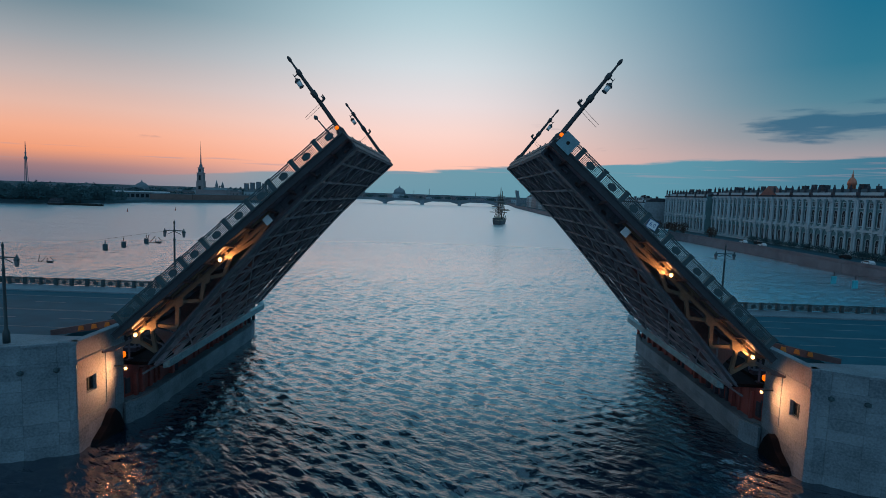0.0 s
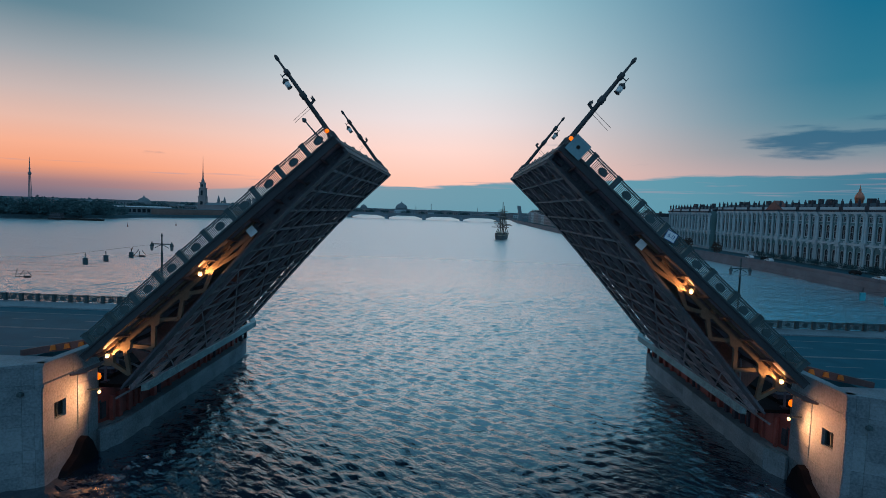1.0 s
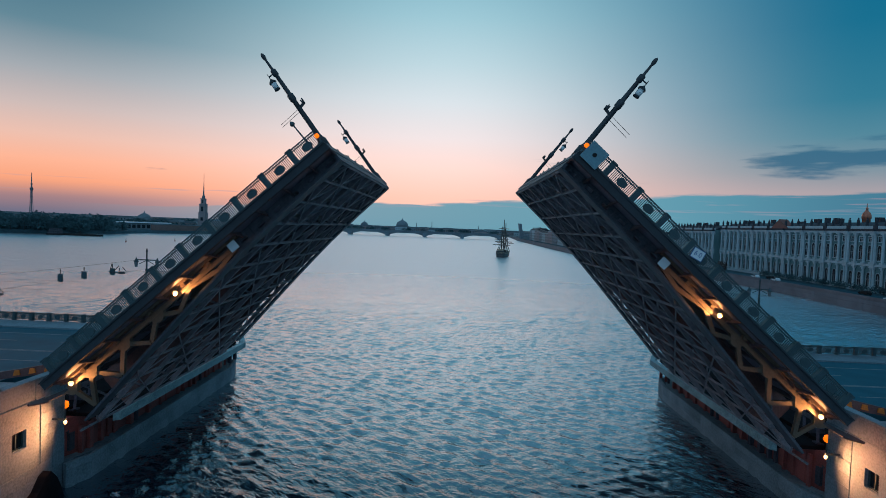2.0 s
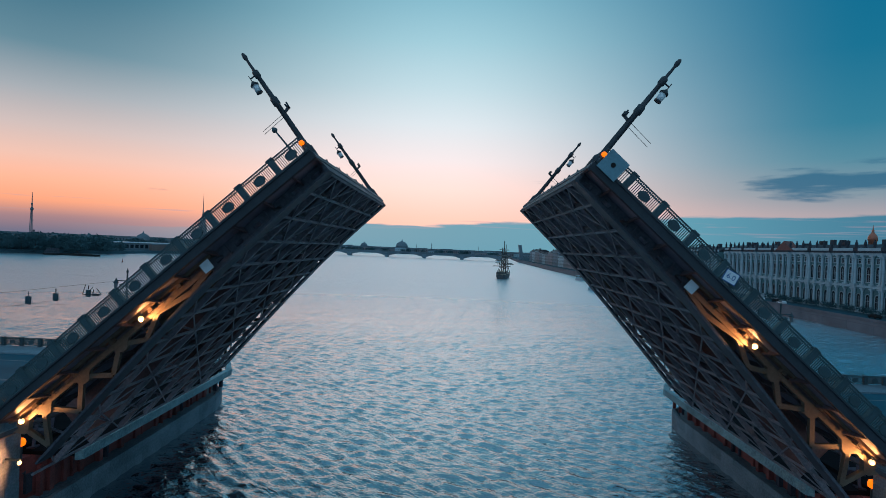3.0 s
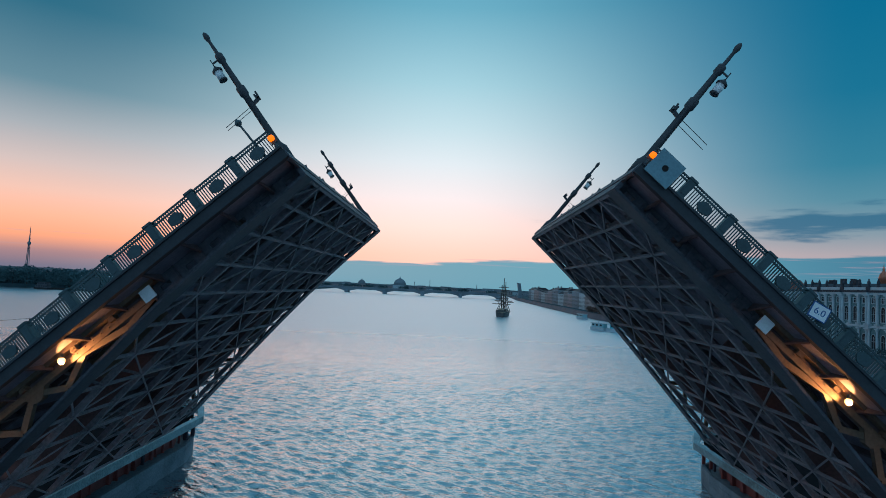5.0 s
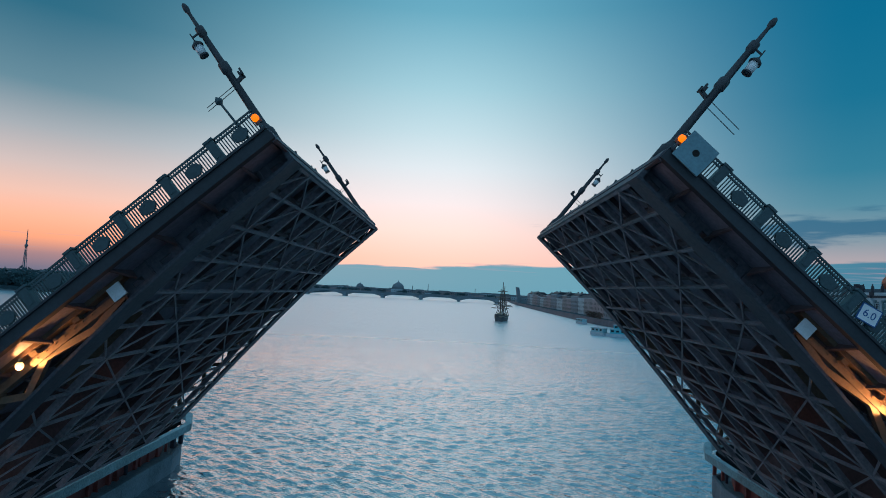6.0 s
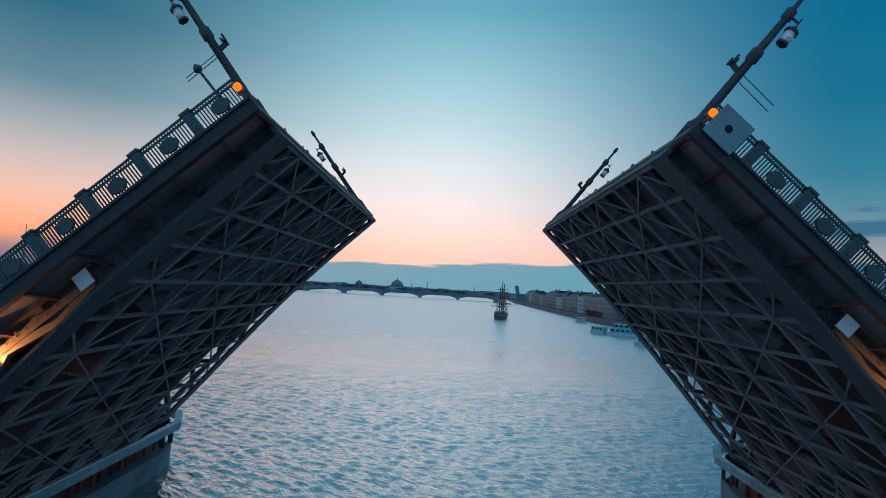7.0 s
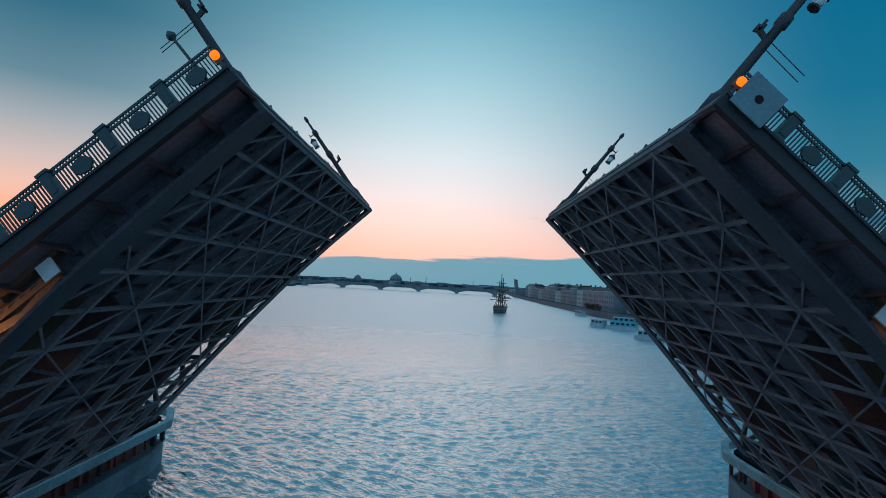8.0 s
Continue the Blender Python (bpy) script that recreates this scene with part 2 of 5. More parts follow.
def turned(bm, rings, seg=10, at=(0, 0, 0)):
    """A turned solid about z: rings of (radius, height)."""
    rows = []
    for r, z in rings:
        rows.append([bm.verts.new((at[0] + r * math.cos(2 * math.pi * k / seg), at[1] + r * math.sin(2 * math.pi * k / seg), at[2] + z)) for k in range(seg)])
    for a, b in zip(rows, rows[1:]):
        for k in range(seg):
            bm.faces.new((a[k], a[(k + 1) % seg], b[(k + 1) % seg], b[k]))
    bm.faces.new(list(reversed(rows[0])))
    bm.faces.new(rows[-1])


def prism(bm, pts, axis, lo, hi):
    """An outline of two coordinates pushed along the third axis."""
    def at(p, h):
        q = list(p)
        q.insert("xyz".index(axis), h)
        return q
    a = [bm.verts.new(at(p, lo)) for p in pts]
    b = [bm.verts.new(at(p, hi)) for p in pts]
    n = len(pts)
    bm.faces.new(list(reversed(a)))
    bm.faces.new(b)
    for k in range(n):
        bm.faces.new((a[k], a[(k + 1) % n], b[(k + 1) % n], b[k]))


def mesh(name, bm, mat, smooth=False):
    bmesh.ops.recalc_face_normals(bm, faces=bm.faces)
    me = bpy.data.meshes.new(name)
    bm.to_mesh(me)
    bm.free()
    me.materials.append(mat)
    if smooth:
        for p in me.polygons:
            p.use_smooth = True
    return me


def part(name, bm, mat, parent=None, label="", smooth=False):
    ob = new(name, mesh(name, bm, mat, smooth))
    ob.parent = parent
    return tagged(ob, label=label)


# everything but the raised leaves is laid out on a plan whose origin lies under the path's start
SET = Matrix.Translation((0, 7.3, 0.19)) @ Matrix.Scale(0.93, 4)


def placed(ob):
    ob.matrix_world = SET
    return ob


def thing(name, m, label, category, group="", kind=""):
    ob = new(name)
    ob.matrix_world = m
    return tagged(ob, label, category, group, kind)


# ---- water and ground ----
def spaced(inner, step, outer, grow):
    """Even steps from 0 to inner, then growing ones to outer."""
    v = list(np.arange(0, inner, step))
    d = step
    while v[-1] < outer:
        d *= grow
        v.append(v[-1] + d)
    v[-1] = outer
    return v


def river():
    # one sheet that widens with distance, with wind waves modelled where the steps are fine enough to carry them
    fan = np.array(spaced(1.05, 0.0046, 130.0, 1.07))
    fan = np.concatenate([-fan[:0:-1], fan])
    ys = np.array([-1500, -1000, -600, -300, -150, -80, -40, -20, -10, -5, 0, 4, 8] + [10 + v for v in spaced(120, 0.22, 4890, 1.011)])
    wide = np.clip(ys, 45, None) * 0.95
    gx = fan[None, :] * wide[:, None]
    gx = np.clip(gx, -4800, 4800) + 1e-4 * fan[None, :]
    gy = ys[:, None] * np.ones_like(gx)
    sx = np.gradient(gx, axis=1)
    sy = np.gradient(gy, axis=0)
    rng = np.random.RandomState(4)
    z = np.zeros_like(gx)
    count = 64
    for k in range(count):
        wave = 0.6 * (2.2 / 0.6) ** (k / (count - 1))
        turn = rng.normal(0.85, 0.35) if k % 3 else rng.normal(-0.1, 0.5)
        c, s = np.sin(turn), np.cos(turn)
        coarse = np.maximum(sx * abs(c), sy * abs(s)) + 0.1 * np.maximum(sx, sy)
        carry = np.clip((wave / coarse - 2.2) / 2.5, 0, 1)
        high = SLOPE * math.sqrt(2 / count) * wave / (2 * math.pi)
        z += carry * high * np.sin(2 * math.pi / wave * (c * gx + s * gy) + rng.uniform(0, 6.28))
    z += 0.35 * z * np.abs(z) / (np.abs(z).max() + 1e-6)
    ny, nx = gx.shape
    me = bpy.data.meshes.new("water")
    idx = np.arange(nx * ny).reshape(ny, nx)
    quads = np.stack([idx[:-1, :-1], idx[:-1, 1:], idx[1:, 1:], idx[1:, :-1]], -1).reshape(-1, 4)
    me.vertices.add(nx * ny)
    me.vertices.foreach_set("co", np.stack([gx, gy, z], -1).astype(np.float32).ravel())
    me.loops.add(quads.size)
    me.loops.foreach_set("vertex_index", quads.astype(np.int32).ravel())
    me.polygons.add(len(quads))
    me.polygons.foreach_set("loop_start", np.arange(0, quads.size, 4, dtype=np.int32))
    me.polygons.foreach_set("loop_total", np.full(len(quads), 4, dtype=np.int32))
    me.polygons.foreach_set("use_smooth", np.ones(len(quads), dtype=bool))
    me.update(calc_edges=True)
    me.materials.append(WATER)
    tagged(new("water", me), "dark rippled river water with pale sky gleams", "water", kind="structure")


SLOPE = 0.2
river()

# ---- the two raised leaves ----
LEAF_ANGLE, TIP_X, TIP_Z, MID_Y, HALF = 42.0, 7.19, 23.92, 60.0, 13.5
RIGHT = pose(TIP_X, MID_Y, TIP_Z, 0, LEAF_ANGLE, 0)
LEFT = pose(-TIP_X, MID_Y, TIP_Z, 0, LEAF_ANGLE, 180)
DEPTH = [(0, 1.0), (4, 1.12), (8, 1.35), (11, 1.65), (13.5, 1.95), (15.5, 2.2), (19, 2.65), (22, 3.05), (24, 3.3)]
BAY, BAY_FIRST = 1.98, 1.55
GIRDER = 11.9
STEPS = (0, 2, 4, 6, 8, 10, 12, 14, 16, 18, 20, 22, 23.4)
INNER = (-9.6, -6.4, -3.2, 0.0, 3.2, 6.4, 9.6)


def low(u):
    """Height of the lower chord under the deck's surface, u metres down from the tip."""
    return -float(np.interp(u, [a for a, _ in DEPTH], [b for _, b in DEPTH]))


WEB = 1.37


def leaf():
    top = thing("bridge_leaf", RIGHT, "raised dark steel bascule bridge leaf with lattice underside", "bridge leaf", "raised bridge leaves")
    bm = bmesh.new()
    box(bm, 0, 21.8, -HALF, HALF, -0.3, 0)
    part("deck", bm, DECKM, top)
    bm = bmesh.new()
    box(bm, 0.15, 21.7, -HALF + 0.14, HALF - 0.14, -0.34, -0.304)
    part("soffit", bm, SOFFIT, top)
    bays = [0.0] + [BAY_FIRST + k * BAY for k in range(12)]
    for s in (-1, 1):
        bm = bmesh.new()
        box(bm, -0.06, 21.8, s * HALF - 0.12, s * HALF + 0.12, -0.33, 0.06)
        box(bm, -0.06, 21.8, s * HALF - 0.2, s * HALF + 0.2, 0.06, 0.14)
        box(bm, -0.06, 21.8, s * HALF - 0.16, s * HALF + 0.16, -0.38, -0.33)
        part("fascia", bm, FASCIA, top)
        # main girder: plate web near the tip, open truss further down
        bm = bmesh.new()
        y = s * GIRDER
        for k in range(6):
            a, c = k * WEB, (k + 1) * WEB
            h0, h1 = a + 0.45, a + 0.95
            mid = low(a) * 0.66 + (0.03 if k % 2 else -0.02)
            for lo_u, hi_u in ((a, h0), (h1, c)):
                prism(bm, [(lo_u, low(lo_u) + 0.1), (hi_u, low(hi_u) + 0.1), (hi_u, -0.3), (lo_u, -0.3)], "y", y - 0.05, y + 0.05)
            prism(bm, [(h0, low(h0) + 0.1), (h1, low(h1) + 0.1), (h1, mid - 0.11), (h0, mid - 0.11)], "y", y - 0.05, y + 0.05)
            prism(bm, [(h0, mid + 0.11), (h1, mid + 0.11), (h1, -0.3), (h0, -0.3)], "y", y - 0.05, y + 0.05)
        part("girder_web", bm, STEEL, top)
        for k in range(7):
            bm = bmesh.new()
            u = k * WEB
            prism(bm, [(y - s * 0.05, -0.3), (y + s * 0.13, -0.3), (y + s * 0.13, low(u) + 0.1), (y - s * 0.05, low(u) + 0.1)], "x", u - 0.04, u + 0.04)
            part("stiffener", bm, STEEL, top)
        bm = bmesh.new()
        for a, b in zip(STEPS[:-1], STEPS[1:-1]):
            bar(bm, (a, y, low(a)), (b, y, low(b)), 1.15, 0.12)
            bar(bm, (a, y, low(a) + 0.12), (b, y, low(b) + 0.12), 0.4, 0.14)
        part("lower_flange", bm, STEEL, top)
        bm = bmesh.new()
        bar(bm, (7.7, y + s * 0.25, -0.42), (21.8, y + s * 0.25, -0.42), 0.5, 0.18)
        part("upper_chord", bm, TAN, top)
        bm = bmesh.new()
        bar(bm, (8.1, y, -0.82), (21.8, y, -0.82), 0.34, 0.26)
        for k in range(31):
            bar(bm, (8.3 + k * 0.43, y + s * 0.18, -0.76), (8.36 + k * 0.43, y + s * 0.18, -0.76), 0.05, 0.06)
        part("upper_chord", bm, TAN, top)
        bm = bmesh.new()
        box(bm, 8.1, 21.8, y - 0.04, y + 0.04, -0.7, -0.5)
        part("chord_web", bm, BROWN, top)
        for u in (8.2, 10.1, 12.1, 14.8, 17.5, 20.2):
            bm = bmesh.new()
            box(bm, u - 0.14, u + 0.14, *sorted((y + s * 0.05, y + s * 0.4)), -0.69, -0.5)
            part("chord_stiffener", bm, TAN, top)
        for a, b, f in ((8.3, 12.0, 9.9), (12.0, 14.7, 13.4), (14.7, 17.4, 16.0), (17.4, 20.1, 18.7), (20.1, 21.7, 21.2)):
            for p in (a, b):
                bm = bmesh.new()
                bar(bm, (p, y, -0.92), (f, y, low(f) + 0.3), 0.24, 0.26)
                part("web_truss", bm, TAN, top)
            if b < 13:
                continue
            bm = bmesh.new()
            prism(bm, [(b - 0.65, -0.9), (b + 0.5, -0.9), (b + 0.1, -1.35), (b - 0.2, -1.35)], "y", y - 0.16, y + 0.16)
            part("gusset", bm, TAN, top)
        for u in bays:
            bm = bmesh.new()
            yi, yo = s * (GIRDER + 0.1), s * (HALF - 0.12)
            prism(bm, [(yi, -0.3), (yo, -0.3), (yo, -0.42), (yi, -0.7)], "x", u - 0.05, u + 0.05)
            part("bracket", bm, BROWN, top)
    for y in INNER:
        bm = bmesh.new()
        for a, b in zip(STEPS, STEPS[1:]):
            bar(bm, (a, y, low(a)), (b, y, low(b)), 0.21, 0.1)
            bar(bm, (a, y, low(a) + 0.16), (b, y, low(b) + 0.16), 0.05, 0.24)
        part("stringer", bm, LATTICE, top)
        bm = bmesh.new()
        bar(bm, (0, y, -0.45), (21.8, y, -0.45), 0.25, 0.26)
        part("deck_beam", bm, BROWN, top)
    for y in (INNER[1], INNER[-2]):
        bm = bmesh.new()
        prism(bm, [(u, low(u) + 0.25) for u in STEPS[5:]] + [(23.4, -0.34), (10, -0.34)], "y", y - 0.04, y + 0.04)
        part("inner_web", bm, RUSTY, top)
    for y in (INNER[0], INNER[-1]):
        bm = bmesh.new()
        prism(bm, [(9.2, low(9.2) + 0.3), (13.4, low(13.4) + 0.3), (13.4, -0.59), (9.2, -0.59)], "y", y - 0.03, y + 0.03)
        part("inner_plate", bm, TAN, top)
    lines = (-GIRDER, *INNER, GIRDER)
    for k, u in enumerate(bays):
        bm = bmesh.new()
        bar(bm, (u + 0.1, -GIRDER + 0.55, low(u) + 0.03), (u + 0.1, GIRDER - 0.55, low(u) + 0.03), 0.14, 0.13)
        if k % 4 == 3:
            for a, b in zip(lines, lines[1:]):
                bar(bm, (u + 0.1, a, low(u)), (u + 0.1, b, -0.5), 0.1, 0.12)
        part("cross_frame", bm, LATTICE, top)
        bm = bmesh.new()
        bar(bm, (u + 0.1, -GIRDER, -0.47), (u + 0.1, GIRDER, -0.47), 0.2, 0.26)
        part("floor_beam", bm, BROWN, top)
        if k + 1 < len(bays):
            w = bays[k + 1]
            bm = bmesh.new()
            for n, (a, b) in enumerate(zip(lines, lines[1:])):
                p, q = (a, b) if (n + k) % 2 else (b, a)
                bar(bm, (u + 0.1, p, low(u) + 0.05), (w + 0.1, q, low(w) + 0.05), 0.085, 0.07)
            part("bracing", bm, LATTICE, top)
    bm = bmesh.new()
    box(bm, -0.1, 0.1, -HALF, HALF, -0.42, 0.02)
    box(bm, -0.06, 0.14, -GIRDER - 0.5, GIRDER + 0.5, -1.02, -0.42)
    part("end_beam", bm, STEEL, top)
    for k in range(12):
        bm = bmesh.new()
        y = -HALF + 1.6 + k * 2.1 + 0.5 * (k * 7 % 3)
        bar(bm, (-0.02, y, 0.0), (-0.1, y, 0.16 + 0.07 * (k % 3)), 0.09, 0.06, (0, 1, 0))
        part("joint_tooth", bm, RAIL, top)
    return top


PANEL = 2.09


def railing_panel(parent, at, panel_mesh, post_mesh, med_mesh, post=True):
    for name, me in (("railing_post", post_mesh), ("railing_panel", panel_mesh)):
        if name == "railing_post" and not post:
            continue
        ob = new(name, me)
        ob.parent, ob.matrix_local = parent, at
        if name == "railing_panel":
            md = new("medallion", med_mesh)
            md.parent = ob


def grating(bm, xs, zs, t):
    """Upright bars and level rails in one piece: every second gap between xs and between zs is solid."""
    put = {}

    def v(i, j, y):
        if (i, j, y) not in put:
            put[i, j, y] = bm.verts.new((xs[i], y, zs[j]))
        return put[i, j, y]

    def solid(i, j):
        return 0 <= i < len(xs) - 1 and 0 <= j < len(zs) - 1 and (i % 2 == 1 or j % 2 == 0)

    for i in range(len(xs) - 1):
        for j in range(len(zs) - 1):
            if not solid(i, j):
                continue
            for y in (-t, t):
                bm.faces.new((v(i, j, y), v(i + 1, j, y), v(i + 1, j + 1, y), v(i, j + 1, y)))
            for di, dj, p, q in ((-1, 0, (i, j), (i, j + 1)), (1, 0, (i + 1, j), (i + 1, j + 1)), (0, -1, (i, j), (i + 1, j)), (0, 1, (i, j + 1), (i + 1, j + 1))):
                if not solid(i + di, j + dj):
                    bm.faces.new((v(*p, -t), v(*q, -t), v(*q, t), v(*p, t)))


def railings(parent, edges, count, start):
    bm = bmesh.new()
    box(bm, -0.17, 0.17, -0.15, 0.15, 0.1, 0.97)
    box(bm, -0.2, 0.2, -0.18, 0.18, 0.97, 1.06)
    box(bm, -0.22, 0.22, -0.18, 0.18, 0.1, 0.2)
    box(bm, -0.1, 0.1, -0.17, 0.17, 0.3, 0.85)
    post = mesh("railing_post", bm, RAIL)
    bm = bmesh.new()
    L = PANEL
    n = 16
    cuts = [-L + 0.17]
    for k in range(1, n):
        x = -L + 0.19 + (L - 0.38) * k / n
        cuts += [x - 0.018, x + 0.018]
    grating(bm, cuts + [-0.17], (0.17, 0.23, 0.83, 0.89, 0.97, 1.03), 0.035)
    panel = mesh("railing_panel", bm, RAIL)
    bm = bmesh.new()
    pts = [(-L / 2 + 0.31 * math.cos(2 * math.pi * k / 10) * (1.0 + 0.12 * (k % 2)), 0.53 + 0.24 * math.sin(2 * math.pi * k / 10) * (1.0 + 0.1 * (k % 2))) for k in range(10)]
    prism(bm, pts, "y", -0.05, 0.05)
    med = mesh("medallion", bm, RAIL)
    for y in edges:
        for k in range(count):
            railing_panel(parent, Matrix.Translation((start + k * PANEL, y, 0)), panel, post, med)


right_leaf = leaf()
railings(right_leaf, (-HALF, HALF), 10, -0.2 + PANEL)
copy_thing(right_leaf, LEFT)


def lamp_mast():
    top = thing("lamp_mast", Matrix(), "dark tapered lamp mast with one hanging lantern", "lamp mast", "lamp masts on the leaves")
    bm = bmesh.new()
    turned(bm, [(0.34, 0), (0.34, 0.9), (0.27, 1.0), (0.19, 1.25), (0.17, 4.2), (0.24, 4.3), (0.24, 4.75), (0.16, 4.85), (0.14, 6.35), (0.21, 6.45), (0.21, 6.85), (0.1, 6.95), (0.08, 7.7), (0.13, 7.85), (0.15, 8.0), (0.11, 8.2), (0.03, 8.3)])
    part("pole", bm, MASTM, top, smooth=True)
    bm = bmesh.new()
    bar(bm, (0, 0, 6.65), (0.5, 0, 6.62), 0.06, 0.08)
    bar(bm, (0.5, 0, 6.3), (0.5, 0, 6.85), 0.05, 0.05, (0, 1, 0))
    part("lantern_arm", bm, MASTM, top)
    bm = bmesh.new()
    turned(bm, [(0.06, 6.42), (0.13, 6.34), (0.27, 6.2), (0.27, 6.1)], 10, (0.5, 0, 0))
    part("lantern_cap", bm, MASTM, top)
    bm = bmesh.new()
    turned(bm, [(0.22, 6.1), (0.19, 5.62)], 10, (0.5, 0, 0))
    part("lantern_glass", bm, GLASS, top, smooth=True)
    bm = bmesh.new()
    turned(bm, [(0.22, 5.62), (0.22, 5.54)], 10, (0.5, 0, 0))
    part("lantern_ring", bm, MASTM, top)
    bm = bmesh.new()
    bar(bm, (-0.55, 0, 3.75), (0.05, 0, 3.6), 0.12, 0.18)
    bar(bm, (-0.5, -0.25, 3.8), (-0.5, 0.25, 3.8), 0.1, 0.1)
    for x, y in ((-0.5, -0.2), (-0.4, 0.0), (-0.55, 0.2)):
        bar(bm, (x, y, 3.72), (x, y, 4.05), 0.09, 0.09, (0, 1, 0))
    part("wire_bracket", bm, MASTM, top)
    bm = bmesh.new()
    for k in (-0.06, 0.06):
        bar(bm, (0.1, k, 3.5 - k * 2), (1.75, k, 3.3 - k * 2), 0.025, 0.025)
    part("wire_hook", bm, MASTM, top)
    return top


MAST_IN = HALF - 1.7
mast = lamp_mast()
mast.matrix_world = RIGHT @ pose(0.2, -MAST_IN, 0.0, 0, -5, 0) @ Matrix.Scale(0.92, 4)
for side, y in ((RIGHT, MAST_IN), (LEFT, MAST_IN), (LEFT, -MAST_IN)):
    copy_thing(mast, side @ pose(0.2, y, 0.0, 0, -5, 0) @ Matrix.Scale(0.92 if y * side.to_3x3()[1][1] < 0 else 0.99, 4))


def signal_lamp():
    top = thing("signal_lamp", Matrix(), "small lit amber signal lamp at the railing's end", "signal lamp", "amber signal lamps")
    bm = bmesh.new()
    bar(bm, (0, 0, 0.1), (0, 0, 0.55), 0.07, 0.07, (0, 1, 0))
    box(bm, -0.14, 0.14, 0.06, 0.16, 0.5, 0.86)
    part("holder", bm, RAIL, top)
    bm = bmesh.new()
    turned(bm, [(0.05, 0.57), (0.12, 0.6), (0.14, 0.69), (0.12, 0.78), (0.05, 0.82)], 10, (0, -0.06, 0))
    part("lens", bm, AMBER, top, "glowing amber lens", True)
    return top


amber = signal_lamp()
amber.matrix_world = RIGHT @ pose(0.03, -HALF - 0.1, -0.08)
copy_thing(amber, LEFT @ pose(0.03, HALF + 0.1, -0.08, 0, 0, 180))


def short_lamp():
    top = thing("railing_lamp", LEFT @ pose(0.72, HALF - 0.25, 0.0) @ Matrix.Scale(0.86, 4), "short dark lamp post with a small round head", "lamp post")
    bm = bmesh.new()
    turned(bm, [(0.09, 0), (0.06, 0.3), (0.05, 2.3)], 8)
    part("post", bm, RAIL, top)
    bm = bmesh.new()
    turned(bm, [(0.06, 2.3), (0.17, 2.42), (0.17, 2.52), (0.1, 2.62), (0.03, 2.7)], 8)
    part("lamp_head", bm, RAIL, top)


short_lamp()

PALE = material("pale_grey_paint", (0.30, 0.39, 0.42), 0.5, 0.0, 0.2, 0.8)
BOARD = material("teal_grey_paint", (0.13, 0.25, 0.29), 0.5, 0.0, 0.25, 0.8)
board = thing("sign_board", RIGHT @ pose(0.72, -HALF - 0.26, 0.5), "square pale grey sign board with a dark spot", "sign board")
bm = bmesh.new()
box(bm, -0.59, 0.59, -0.03, 0.03, -0.58, 0.58)
part("plate", bm, BOARD, board)
bm = bmesh.new()
prism(bm, [(0.13 * math.cos(k * math.pi / 6), 0.13 * math.sin(k * math.pi / 6)) for k in range(12)], "y", -0.045, -0.03)
part("spot", bm, DARK, board)
bm = bmesh.new()
for x in (-0.42, 0.42):
    box(bm, x - 0.04, x + 0.04, 0.03, 0.2, -0.5, 0.5)
part("bracket", bm, RAIL, board)

BLUE = material("blue_paint", (0.02, 0.10, 0.28), 0.5, 0.0, 0.15)
height_sign = thing("clearance_sign", RIGHT @ pose(8.8, -HALF - 0.2, 0.6, 0, -14, 0) @ Matrix.Scale(0.62, 4), "white clearance sign with blue digits on the railing", "sign")
bm = bmesh.new()
box(bm, -0.55, 0.55, -0.03, 0.03, -0.45, 0.45)
part("plate", bm, WHITE, height_sign)
bm = bmesh.new()
for x in (-0.57, 0.57):
    box(bm, x - 0.03, x + 0.03, -0.04, 0.04, -0.48, 0.48)
for z in (-0.47, 0.47):
    box(bm, -0.6, 0.6, -0.04, 0.04, z - 0.03, z + 0.03)
part("border", bm, BLUE, height_sign)
bm = bmesh.new()
for x in (-0.3, 0.3):
    box(bm, x - 0.04, x + 0.04, 0.03, 0.34, -0.3, -0.2)
part("bracket", bm, RAIL, height_sign)
text = bpy.data.curves.new("digits", "FONT")
text.body, text.size, text.align_x, text.align_y, text.extrude = "6.0", 0.62, "CENTER", "CENTER", 0.006
text.materials.append(BLUE)
digits = new("height_figure", text)
digits.parent, digits.matrix_local = height_sign, pose(0, -0.04, 0, 90, 0, 0)

for s, m in ((1, RIGHT), (-1, LEFT)):
    # pale square plates at the end of the plate web, on the near girder
    plate = thing("girder_plate", m @ pose(8.15, -s * (GIRDER + 0.65), -0.83), "small pale square plate on the steel girder", "plate", "girder plates")
    bm = bmesh.new()
    box(bm, -0.28, 0.28, -0.03, 0.03, -0.28, 0.28)
    part("sheet", bm, WHITE, plate)
    bm = bmesh.new()
    box(bm, -0.06, 0.06, *sorted((s * 0.03, s * 0.63)), -0.06, 0.06)
    part("bracket", bm, STEEL, plate)


